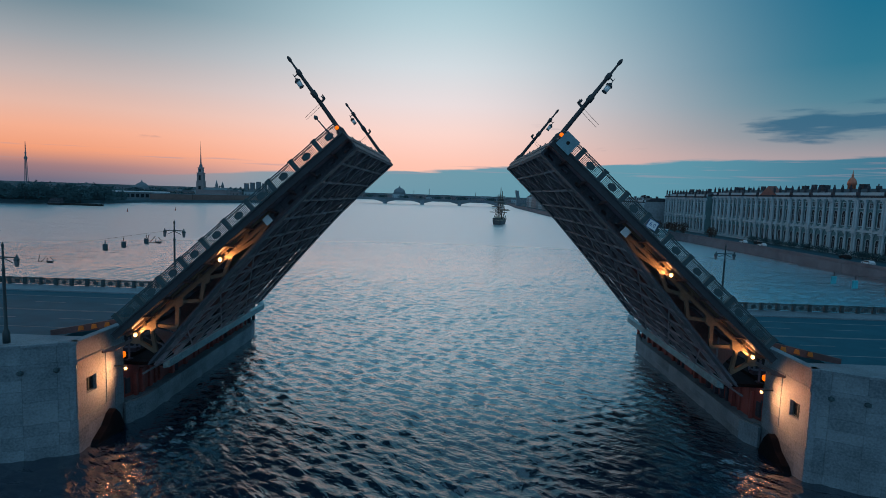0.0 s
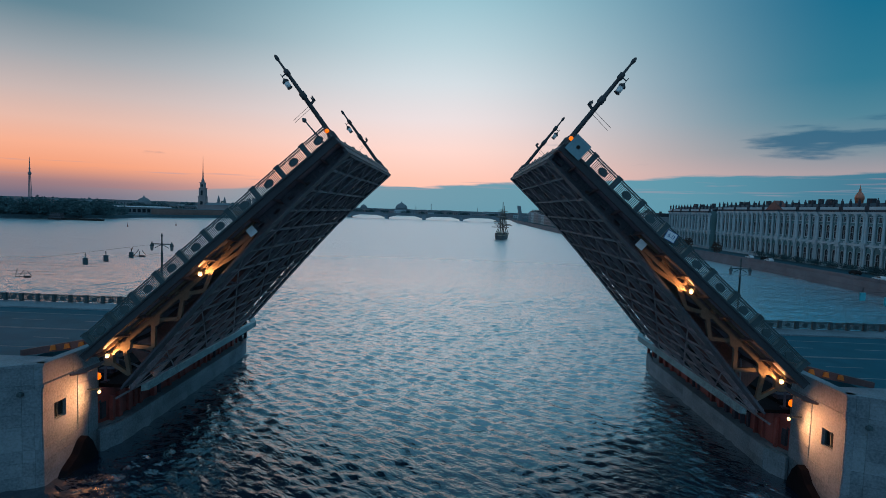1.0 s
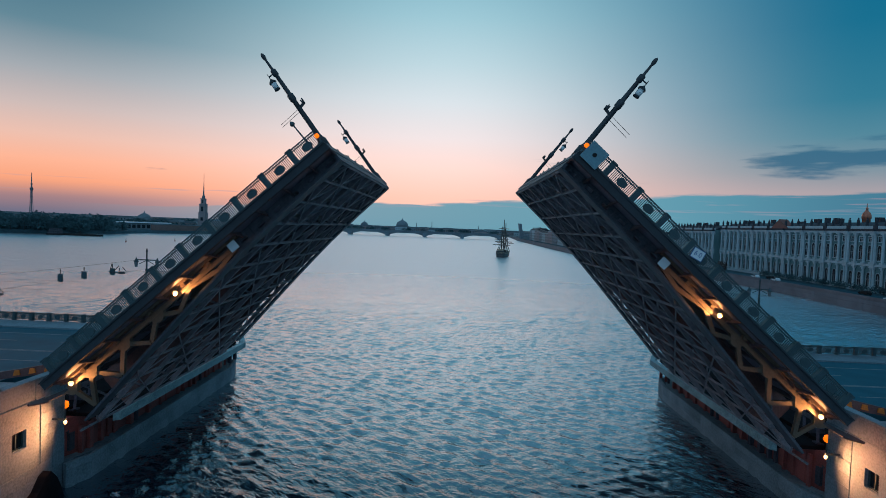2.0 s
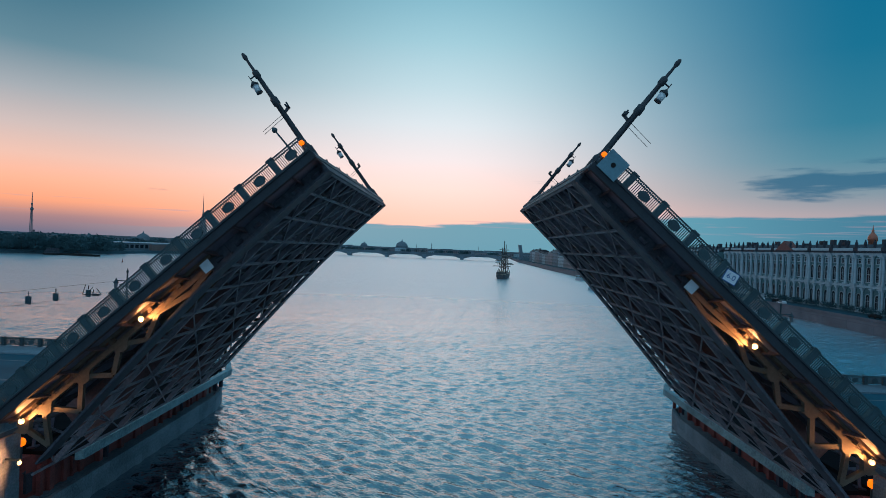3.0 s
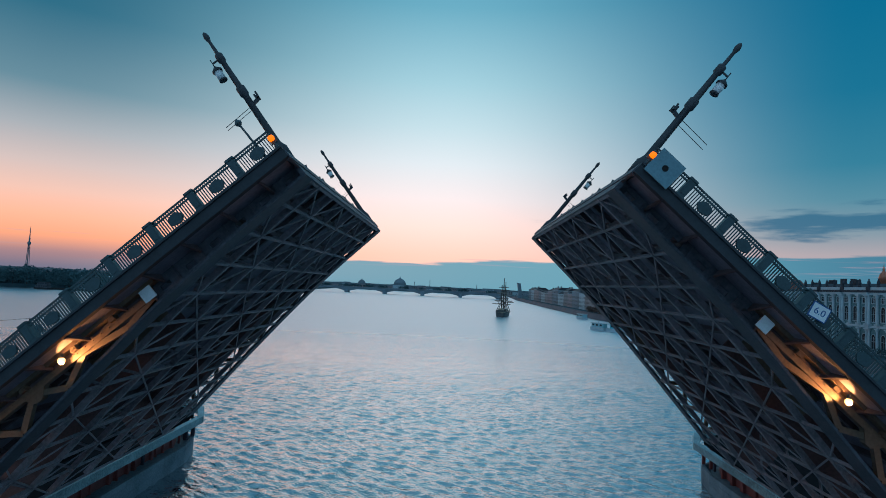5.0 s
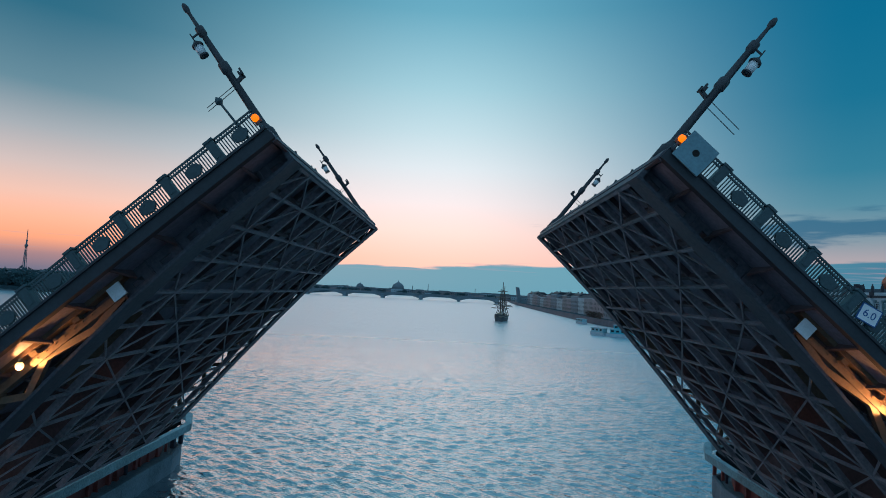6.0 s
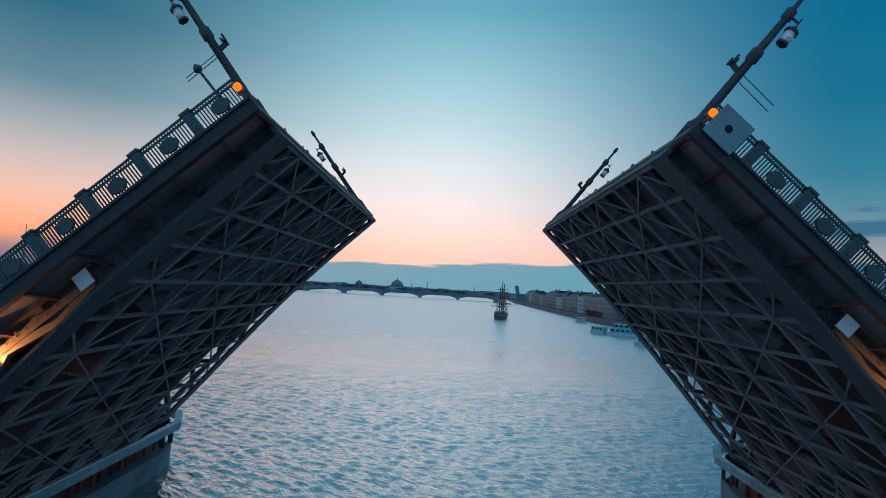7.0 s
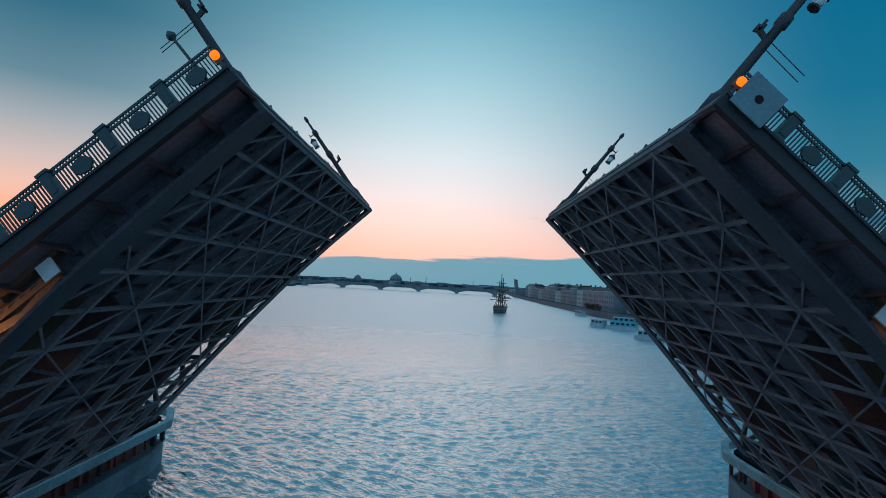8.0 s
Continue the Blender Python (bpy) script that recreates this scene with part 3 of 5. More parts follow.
def work_lamp(m, at, power, cone=80, size=0.14, inward=0.12):
    """A caged flood lamp on the steelwork, burning warm and turned up the slope."""
    at = Vector(at)
    top = thing("work_lamp", Matrix.Translation(m @ at), "burning warm work lamp on the bridge steelwork", "work lamp", "warm work lamps")
    bm = bmesh.new()
    turned(bm, [(size * 0.5, -size), (size, -size * 0.4), (size, size * 0.4), (size * 0.5, size)], 10)
    part("bulb", bm, BULB, top, "glowing warm bulb", True)
    bm = bmesh.new()
    turned(bm, [(size * 0.6, size), (size * 0.6, size * 1.8), (size * 0.3, size * 2.2)], 8)
    part("socket", bm, RAIL, top)
    ob = new("work_lamp_light", bpy.data.lights.new("work_lamp_light", "SPOT"))
    ob.data.energy, ob.data.color, ob.data.shadow_soft_size = power, (1.0, 0.42, 0.13), 0.1
    ob.data.spot_size, ob.data.spot_blend = radians(cone), 0.35
    side = 1 if at.y > 0 else -1
    eye = m @ (at + Vector((0.1, side * 0.14, -0.15)))
    ob.matrix_world = look(eye, m @ (at + Vector((-4.0, side * -inward, 0.9))))


for s, m in ((1, RIGHT), (-1, LEFT)):
    near = -s
    work_lamp(m, (12.7, near * (GIRDER + 0.5), -0.7), 640, 96, inward=0.9)
    work_lamp(m, (21.3, near * (GIRDER + 0.35), -0.75), 850, 84)
    work_lamp(m, (19.5, -near * (HALF - 1.5), -1.6), 120)


# ---- piers ----
def outline(s, x0, x1, y0, y1, nose, n=10):
    pts = []
    for k in range(n + 1):
        a = math.pi * (1 + k / n)
        pts.append(((x0 + x1) / 2 + (x1 - x0) / 2 * math.cos(a), y0 + nose * math.sin(a)))
    for k in range(n + 1):
        a = math.pi * k / n
        pts.append(((x0 + x1) / 2 + (x1 - x0) / 2 * math.cos(a), y1 + nose * math.sin(a)))
    return [(s * x, y) for x, y in pts]


# near-black: the pit's shade put into colour, and the fender's own black
PIT_BLACK = material("pit_shade_and_fender_black", (0.012, 0.012, 0.014), 0.9, 0.0, 0.3)
PIT_BLACK.node_tree.nodes["Principled BSDF"].inputs["Specular IOR Level"].default_value = 0.02
LEDGE = material("pale_teal_ledge", (0.24, 0.38, 0.4), 0.7, 0.0, 0.45, 0.5, 0.004)
LIT_AMBER = material("lit_amber_paint", (0.4, 0.15, 0.02), 0.5, 0.0, 0.3)


def course(parent, name, pts, z0, z1, rng, long=1.6, gap=0.012, depth=0.3):
    """One course of dressed blocks along an open outline, each a little uneven and a part of its own."""
    for (ax, ay), (bx, by) in zip(pts, pts[1:]):
        d = Vector((bx - ax, by - ay, 0))
        n = max(1, round(d.length / long))
        side = Vector((d.y, -d.x, 0)).normalized()
        for k in range(n):
            bm = bmesh.new()
            p = Vector((ax, ay, 0)) + d * (k / n)
            q = Vector((ax, ay, 0)) + d * ((k + 1) / n)
            e = d.normalized() * gap
            out_by = rng.uniform(-0.014, 0.014)
            p, q = p + e / 2, q - e / 2
            v = []
            for z in (z0 + gap / 2, z1 - gap / 2):
                for c, o in ((p, out_by), (q, out_by), (q, -depth), (p, -depth)):
                    w = c + side * o
                    v.append(bm.verts.new((w.x, w.y, z)))
            for f in ((3, 2, 1, 0), (4, 5, 6, 7), (0, 1, 5, 4), (1, 2, 6, 5), (2, 3, 7, 6), (3, 0, 4, 7)):
                bm.faces.new([v[i] for i in f])
            part(name, bm, GRANITE, parent)


def pier(s):
    rng = random.Random(5 + s)
    top = thing("bridge_pier", SET @ pose(0, 0, 0), "pale weathered granite bridge pier with rounded ends and lit niche", "pier", "bridge piers")
    # long river wall, its red recess and the ledge above
    bm = bmesh.new()
    prism(bm, outline(s, 28.0, 52, 52, 79, 6), "z", -3, 1.65)
    part("base_core", bm, GRANITE, top)
    edge = [(s * 28.3, 49.0), (s * 27.6, 51.0)] + [(s * 27.6, y) for y in (58, 68, 79)] + [(s * 28.3, 82.5), (s * 30.8, 84.6), (s * 36, 85.4)]
    if s > 0:
        edge.reverse()
    for z0, z1 in ((-0.5, 0.55), (0.55, 1.15), (1.15, 1.7)):
        course(top, "stone", edge, z0, z1, rng, 2.4)
    bm = bmesh.new()
    prism(bm, outline(s, 28.8, 52, 52, 79, 5), "z", 1.6, 4.6)
    part("pit_wall", bm, RED, top)
    # pit floor, painted near-black for the shade under the leaf
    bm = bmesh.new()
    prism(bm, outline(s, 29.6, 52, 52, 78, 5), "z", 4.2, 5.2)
    part("pit_floor", bm, PIT_BLACK, top)
    y = 51.2
    while y < 83:
        bm = bmesh.new()
        w, d = rng.uniform(0.12, 0.5), rng.uniform(0.12, 0.42)
        box(bm, *sorted((s * (28.8 - d), s * 28.85)), y, y + w, 1.65, rng.uniform(3.4, 4.59))
        part("pit_rib", bm, rng.choice((RED, RED, RED, DARKSTEEL)), top)
        y += w + rng.uniform(0.5, 2.2)
    bm = bmesh.new()
    prism(bm, [(s * 25.2, 50.8), (s * 25.65, 50.5), (s * 25.75, 77.2), (s * 27.4, 80.9), (s * 31, 83.4), (s * 30.4, 84.2), (s * 26.9, 81.4), (s * 25.2, 77.4)], "z", 4.62, 5.3)
    part("ledge", bm, LEDGE, top, "pale painted ledge")
    # pit deck in the same colour, so the pit's darkness is painted on
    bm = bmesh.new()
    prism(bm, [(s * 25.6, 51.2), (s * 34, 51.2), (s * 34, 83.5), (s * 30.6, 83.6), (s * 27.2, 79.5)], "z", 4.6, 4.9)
    part("pit_deck", bm, PIT_BLACK, top)
    # near tower: river face, rounded nose, niche, parapet
    fx = 28.7
    nose = [(s * (fx + 0.5), 49.6), (s * fx, 49.4), (s * fx, 46.9)]
    turn_pts = [(s * fx, 43.1), (s * (fx + 0.5), 42.9), (s * (fx + 1.2), 42.6), (s * (fx + 3.2), 41.5), (s * (fx + 6), 40.6), (s * (fx + 9), 40.2), (s * (fx + 13), 40.6), (s * (fx + 17), 42.0), (s * (fx + 20), 44.5), (s * (fx + 21), 48)]
    bm = bmesh.new()
    core = [(s * (fx + 1.1), 49.5), (s * (fx + 1.1), 43.6), (s * (fx + 3.5), 42.0), (s * (fx + 9), 40.7), (s * (fx + 16), 42.2), (s * (fx + 20), 46), (s * (fx + 20), 49.5)]
    prism(bm, core, "z", -3, 7.3)
    part("tower_core", bm, GRANITE, top)
    zs = [-0.6, 0.7, 1.7, 2.6, 3.5, 4.4, 5.3, 6.2, 7.1]
    for z0, z1 in zip(zs, zs[1:]):
        course(top, "stone", turn_pts if s > 0 else turn_pts[::-1], z0, z1, rng, 1.7)
        for run in ([(s * fx, 49.4), (s * fx, 46.9)],) + (([(s * fx, 46.9), (s * fx, 43.1)],) if z1 < 2.7 else ()):
            course(top, "stone", run if s > 0 else run[::-1], z0, z1, rng, 1.25, depth=0.9)
    # niche: set back panel with a small window, cheeks and lintel
    bm = bmesh.new()
    box(bm, *sorted((s * (fx + 0.05), s * (fx + 1.1))), 43.0, 44.3, 2.6, 7.1)
    box(bm, *sorted((s * (fx + 0.05), s * (fx + 1.1))), 45.6, 47.0, 2.6, 7.1)
    box(bm, *sorted((s * (fx + 0.05), s * (fx + 1.1))), 44.3, 45.6, 2.6, 4.3)
    box(bm, *sorted((s * (fx + 0.05), s * (fx + 1.1))), 44.3, 45.6, 5.6, 7.1)
    part("niche_panel", bm, GRANITE, top)
    bm = bmesh.new()
    for y0, y1, z0, z1 in ((44.3, 45.6, 4.3, 4.38), (44.3, 45.6, 5.52, 5.6), (44.3, 44.38, 4.38, 5.52), (45.52, 45.6, 4.38, 5.52), (44.92, 44.98, 4.38, 5.52)):
        box(bm, *sorted((s * (fx + 0.3), s * (fx + 0.42))), y0, y1, z0, z1)
    frame_ob = part("window_frame", bm, RAIL, top)
    bm = bmesh.new()
    box(bm, *sorted((s * (fx + 0.4), s * (fx + 0.44))), 44.3, 45.6, 4.3, 5.6)
    part("pane", bm, PANE, frame_ob)
    # cornice and parapet, following the outline
    run = [(s * fx, 49.6), (s * fx, 43.1)] + turn_pts[1:]
    for z0, z1, grow, name in ((7.1, 7.4, 0.07, "cornice"), (7.4, 8.75, 0.02, "parapet"), (8.75, 8.95, 0.12, "coping")):
        pts = []
        cx, cy = s * (fx + 12), 48
        for x, y in run:
            d = Vector((x - cx, y - cy)).normalized() if y < 43 else Vector((-s, 0))
            pts.append((x + d.x * grow, y + d.y * grow))
        pts = pts if s > 0 else list(reversed(pts))
        course(top, name, pts, z0, z1, rng, 2.6, 0.012, 0.55 + grow)
    bm = bmesh.new()
    box(bm, *sorted((s * (fx + 0.4), s * (fx + 20))), 44.5, 49.5, 7.4, 7.6)
    part("terrace", bm, GRANITE, top)
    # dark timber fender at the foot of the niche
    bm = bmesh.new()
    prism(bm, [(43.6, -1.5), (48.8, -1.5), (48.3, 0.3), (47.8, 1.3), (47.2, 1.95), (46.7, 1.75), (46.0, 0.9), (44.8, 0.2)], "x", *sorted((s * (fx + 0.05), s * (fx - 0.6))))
    part("timber_fender", bm, PIT_BLACK, top, "black sloping fender")
    # chains of small cast brackets under the cornice
    for x, y in turn_pts[2:6]:
        bm = bmesh.new()
        turned(bm, [(0.05, 6.6), (0.22, 6.7), (0.22, 6.9), (0.05, 7.0)], 8, (x, y - 0.1, 0))
        part("iron_ring", bm, RAIL, top)
    # sloping apron at the road's end, over the dark pit, its lamp-lit patches painted as amber pieces
    bm = bmesh.new()
    prism(bm, [(s * 25.3, 10.1), (s * 25.3, 9.2), (s * 35.4, 7.5), (s * 35.4, 8.0)], "y", 49.65, 49.95)
    part("apron_beam", bm, BROWN, top)
    for x, z in ((26.4, 9.2), (27.6, 9.0), (28.7, 8.8), (29.9, 8.6), (31.1, 8.4), (32.3, 8.2)):
        bm = bmesh.new()
        prism(bm, [(s * x, z), (s * (x + 0.55), z - 0.12), (s * (x + 0.45), z + 0.32), (s * (x + 0.1), z + 0.36)], "y", 49.55, 49.63)
        part("reflector", bm, LIT_AMBER, top)
    # machinery in the pit
    for k, (y, z) in enumerate(((50.6, 3.4), (51.4, 5.0), (52.4, 4.1), (53.2, 5.6))):
        bm = bmesh.new()
        box(bm, *sorted((s * (29.1 + 0.2 * k), s * (30.4 + 0.2 * k))), y, y + 0.7, 2.0, z)
        bar(bm, (s * 29.3, y, z), (s * 30.2, y + 1.6, z + 1.6), 0.2, 0.25)
        part("pit_machinery", bm, DARKSTEEL if k % 2 else STEEL, top)
    return top


for s in (-1, 1):
    pier(s)
    lamp = thing("wall_lamp", SET @ Matrix.Translation((s * 27.75, 48.1, 5.25)), "burning warm wall lamp on the granite pier", "wall lamp", "pier wall lamps")
    bm = bmesh.new()
    turned(bm, [(0.07, -0.14), (0.12, -0.04), (0.12, 0.06), (0.06, 0.14)], 10)
    part("bulb", bm, BULB, lamp, "glowing warm bulb", True)
    bm = bmesh.new()
    box(bm, *sorted((s * -0.05, s * 0.98)), -0.06, 0.06, 0.14, 0.26)
    part("arm", bm, RAIL, lamp)
    flood = new("wall_lamp_light", bpy.data.lights.new("wall_lamp_light", "SPOT"))
    flood.data.energy, flood.data.color, flood.data.shadow_soft_size = 1700, (1.0, 0.36, 0.14), 0.3
    flood.data.spot_size, flood.data.spot_blend = radians(135), 1.0
    flood.matrix_world = look(SET @ Vector((s * 26.9, 48.2, 5.3)), SET @ Vector((s * 29.0, 44.7, 4.9)))
    # glowing stand-in for yellow pit machinery that only catches lamp light
    beacon = thing("amber_beacon", SET @ Matrix.Translation((s * 28.9, 49.75, 6.0)), "glowing amber stand-in for lit yellow machinery in the pit", "beacon", "amber beacons")
    bm = bmesh.new()
    turned(bm, [(0.06, -0.3), (0.22, -0.2), (0.26, 0.0), (0.2, 0.22), (0.05, 0.3)], 10)
    part("lens", bm, AMBER, beacon, "glowing amber lens", True)
    bm = bmesh.new()
    bar(bm, (0, 0, -1.2), (0, 0, -0.3), 0.1, 0.1, (0, 1, 0))
    part("bracket", bm, RAIL, beacon)
    # two added amber fills, for the pit and for the apron patches
    glow("beacon_light", SET @ Vector((s * 28.6, 49.9, 6.4)), 8, (1.0, 0.30, 0.03))
    glow("beacon_light", SET @ Vector((s * 31.2, 47.0, 9.0)), 26, (1.0, 0.34, 0.05))

# ---- fixed spans ----
DECK_Z = 7.4
WORN = material("worn_road_paint", (0.22, 0.23, 0.23), 0.7, 0.0, 0.3, 1.0)
for s in (-1, 1):
    span = thing("bridge_span", SET @ pose(0, 0, 0), "fixed bridge roadway of asphalt with dark iron railing", "bridge span", "fixed bridge spans")
    bm = bmesh.new()
    box(bm, *sorted((s * 41.05, s * 131)), 46.5, 73.5, 5.8, DECK_Z)
    box(bm, *sorted((s * 34.5, s * 41.05)), 49.7, 73.5, 5.8, DECK_Z)
    part("roadway", bm, DECKM, span)
    bm = bmesh.new()
    box(bm, *sorted((s * 34.5, s * 131)), 70.4, 74.2, DECK_Z, DECK_Z + 0.16)
    part("sidewalk", bm, GRANITE, span)
    for y, dash in ((67.6, 0), (64.2, 1), (60.4, 0), (60.1, 0), (56.6, 1), (53.0, 0)):
        bm = bmesh.new()
        if dash:
            for k in range(12):
                bm = bmesh.new()
                box(bm, *sorted((s * (36 + 8 * k), s * (39.5 + 8 * k))), y - 0.08, y + 0.08, DECK_Z + 0.004, DECK_Z + 0.012)
                part("lane_dash", bm, WORN, span)
        else:
            box(bm, *sorted((s * 35, s * 130)), y - 0.07, y + 0.07, DECK_Z + 0.004, DECK_Z + 0.012)
            part("lane_line", bm, WORN, span)
    rail = new("railing")
    rail.parent, rail.matrix_local = span, pose(s * 35.2, 74.0, DECK_Z + 0.1, 0, 0, 0 if s > 0 else 180)
    railings(rail, (0.0,), 42, PANEL)


def bridge_lamp(name_label):
    top = thing("bridge_lamp", Matrix(), name_label, "street lamp", "bridge street lamps")
    bm = bmesh.new()
    turned(bm, [(0.3, 0), (0.3, 1.0), (0.2, 1.2), (0.15, 1.4), (0.12, 6.6), (0.18, 6.7), (0.1, 6.9), (0.08, 8.8), (0.14, 8.9), (0.02, 9.3)], 10)
    part("pole", bm, RAIL, top, smooth=True)
    bm = bmesh.new()
    bar(bm, (-1.25, 0, 7.9), (1.25, 0, 7.9), 0.09, 0.12)
    bar(bm, (-0.9, 0, 7.4), (0, 0, 7.85), 0.06, 0.07)
    bar(bm, (0.9, 0, 7.4), (0, 0, 7.85), 0.06, 0.07)
    part("cross_arm", bm, RAIL, top)
    for x in (-1.25, 1.25):
        bm = bmesh.new()
        turned(bm, [(0.15, 7.05), (0.22, 7.65)], 8, (x, 0, 0))
        lantern = part("lantern", bm, SMOKED, top, "unlit smoked lantern glass")
        bm = bmesh.new()
        turned(bm, [(0.27, 7.65), (0.27, 7.72), (0.1, 7.95), (0.03, 8.2)], 8, (x, 0, 0))
        part("lantern_cap", bm, RAIL, lantern)
    return top


lamp = bridge_lamp("dark cast-iron bridge lamp with two glass lanterns")
lamp.matrix_world = SET @ pose(-35.6, 73.2, DECK_Z + 0.16)
for x, y, z in ((-60, 73.2, 0.16), (-85, 73.2, 0.16), (35.8, 73.2, 0.16), (62, 73.2, 0.16), (87, 73.2, 0.16), (-37.0, 46.6, 0.2), (37.6, 46.6, 0.2)):
    copy_thing(lamp, SET @ pose(x, y, DECK_Z + z, 0, 0, 0))

# wires over the roadway and the lane boards that hang from them
# bright teal holds the glow of lit boards in its colour; nothing emits
TEAL = material("lit_teal_paint", (0.04, 0.42, 0.5), 0.4, 0.0, 0.2)
SLATEB = material("dark_teal_enamel", (0.015, 0.06, 0.075), 0.5, 0.0, 0.2)
WIRE = material("wire", (0.03, 0.03, 0.035), 0.5)
tram_wires = []
for s in (-1, 1):
    wires = thing("overhead_wires", SET @ pose(0, 0, 0), "thin dark tram wires over the roadway", "wires", "overhead wires")
    tram_wires.append(wires)
    for y in (56.0, 58.0, 63.0, 65.0):
        bm = bmesh.new()
        bar(bm, (s * 36.3, y, 13.6), (s * 126, y, 13.3), 0.016, 0.016)
        part("wire", bm, WIRE, wires)
    for z in (15.3, 14.1):
        bm = bmesh.new()
        bar(bm, (s * 37.2, 46.6, z), (s * 36.0, 73.2, z + 0.2), 0.02, 0.02)
        part("cross_wire", bm, WIRE, wires)
    for k, y in enumerate((60.0, 63.2, 67.6) if s < 0 else (51.2, 53.9)):
        bd = thing("lane_board", SET @ pose(s * (37.2 - 1.2 * (y - 46.6) / 26.6), y, 14.5, 0, 0, s * 12), "small dark teal lane board hung on a wire", "lane board", "hanging lane boards")
        bm = bmesh.new()
        box(bm, -0.28, 0.28, -0.05, 0.05, -0.36, 0.36)
        part("panel", bm, TEAL if s > 0 else SLATEB, bd)
        bm = bmesh.new()
        box(bm, -0.03, 0.03, -0.03, 0.03, 0.4, 0.8)
        part("hook", bm, WIRE, bd)


def wire_fitting(parent, x, y, z, wide):
    """A slack frame of thin rods where the tram wires are joined."""
    bm = bmesh.new()
    box(bm, x + wide * 0.1, x + wide * 0.8, y - 0.06, y + 0.06, z - 0.1, z + 0.12)
    clamp = part("wire_fitting", bm, WIRE, parent)
    for a, b in (((-wide, 0), (-wide * 0.7, 0.9)), ((-wide * 0.6, 0), (wide * 0.1, 0.7)), ((wide, 0.1), (wide * 0.5, 0.6)), ((-wide, 0), (wide, 0.02)), ((wide * 0.1, 0), (wide * 0.2, 0.5))):
        bm = bmesh.new()
        bar(bm, (x + a[0], y, z + a[1]), (x + b[0], y, z + b[1]), 0.05, 0.05, (0, 1, 0))
        part("rod", bm, WIRE, clamp)


for x, z, wide in ((-32.3, 15.0, 0.85), (-44.5, 12.4, 0.9)):
    wire_fitting(tram_wires[0], x, 62.0, z, wide)

# ---- far ground and the embankment ----
bm = bmesh.new()
QUAY = [(126, -1500), (127, 100), (128, 220), (126, 300), (116, 372), (108, 450), (108, 660), (112, 1000), (135, 1415)]
prism(bm, [(-4800, 470), (-430, 480), (-385, 520), (-350, 575), (-345, 640), (-270, 740), (-238, 900), (-262, 1000), (-290, 1420), (135, 1420)] + QUAY[::-1] + [(4800, -1500), (4800, 4900), (-4800, 4900)], "z", -5, 3.0)
tagged(placed(part("ground", bm, LAND)), "dark flat city ground along the river", "ground", kind="structure")
bank = thing("embankment", SET @ pose(0, 0, 0), "long granite embankment wall with a low parapet over the river", "embankment", kind="structure")
bm = bmesh.new()
for (ax, ay), (bx, by) in zip(QUAY[1:], QUAY[2:]):
    n = max(1, int(abs(by - ay) / 12))
    for k in range(n):
        p = (ax + (bx - ax) * k / n, ay + (by - ay) * k / n)
        q = (ax + (bx - ax) * (k + 1) / n, ay + (by - ay) * (k + 1) / n - 0.06)
        bar(bm, (p[0] - 0.2, p[1], 1.3), (q[0] - 0.2, q[1], 1.3), 0.9, 3.7)
        bar(bm, (p[0] + 0.2, p[1], 3.6), (q[0] + 0.2, q[1], 3.6), 0.5, 1.0)
        bar(bm, (p[0] + 0.2, p[1], 4.15), (q[0] + 0.2, q[1], 4.15), 0.65, 0.14)
part("quay_wall", bm, QUAYM, bank)
bm = bmesh.new()
prism(bm, [(128.2, 100), (129.2, 220), (127.2, 300), (117.2, 372), (109.2, 450), (109.2, 660), (122, 660), (122, 450), (130, 380), (141, 300), (143, 220), (143, 100)], "z", 3.0, 3.06)
tagged(placed(part("road", bm, DECKM)), "asphalt embankment road beside the palace", "road", kind="structure")


# ---- the palace and the houses beyond it ----
def window_meshes(w, h, arched):
    bm = bmesh.new()
    t = 0.15
    box(bm, -0.12, 0.12, -w / 2 - t, -w / 2, 0, h)
    box(bm, -0.12, 0.12, w / 2, w / 2 + t, 0, h)
    box(bm, -0.2, 0.2, -w / 2 - t - 0.1, w / 2 + t + 0.1, -0.25, 0)
    if arched:
        n = 6
        for k in range(n):
            a0, a1 = math.pi * k / n, math.pi * (k + 1) / n
            r0, r1 = w / 2, w / 2 + t
            v = [(r1 * math.cos(a0), h + r1 * math.sin(a0)), (r1 * math.cos(a1), h + r1 * math.sin(a1)), (r0 * math.cos(a1), h + r0 * math.sin(a1)), (r0 * math.cos(a0), h + r0 * math.sin(a0))]
            prism(bm, v, "x", -0.12, 0.12)
    else:
        box(bm, -0.25, 0.2, -w / 2 - t - 0.1, w / 2 + t + 0.1, h, h + 0.25)
    bar(bm, (0.05, 0, 0), (0.05, 0, h), 0.1, 0.08, (0, 1, 0))
    bar(bm, (0.05, -w / 2, h * 0.62), (0.05, w / 2, h * 0.62), 0.08, 0.1)
    fr = mesh("window_frame", bm, TRIMP)
    bm = bmesh.new()
    pts = [(-w / 2, 0), (w / 2, 0), (w / 2, h)]
    if arched:
        pts += [(w / 2 * math.cos(math.pi * k / 6), h + w / 2 * math.sin(math.pi * k / 6)) for k in range(1, 6)]
    pts += [(-w / 2, h)]
    prism(bm, pts, "x", 0.06, 0.1)
    return fr, mesh("pane", bm, PANE)


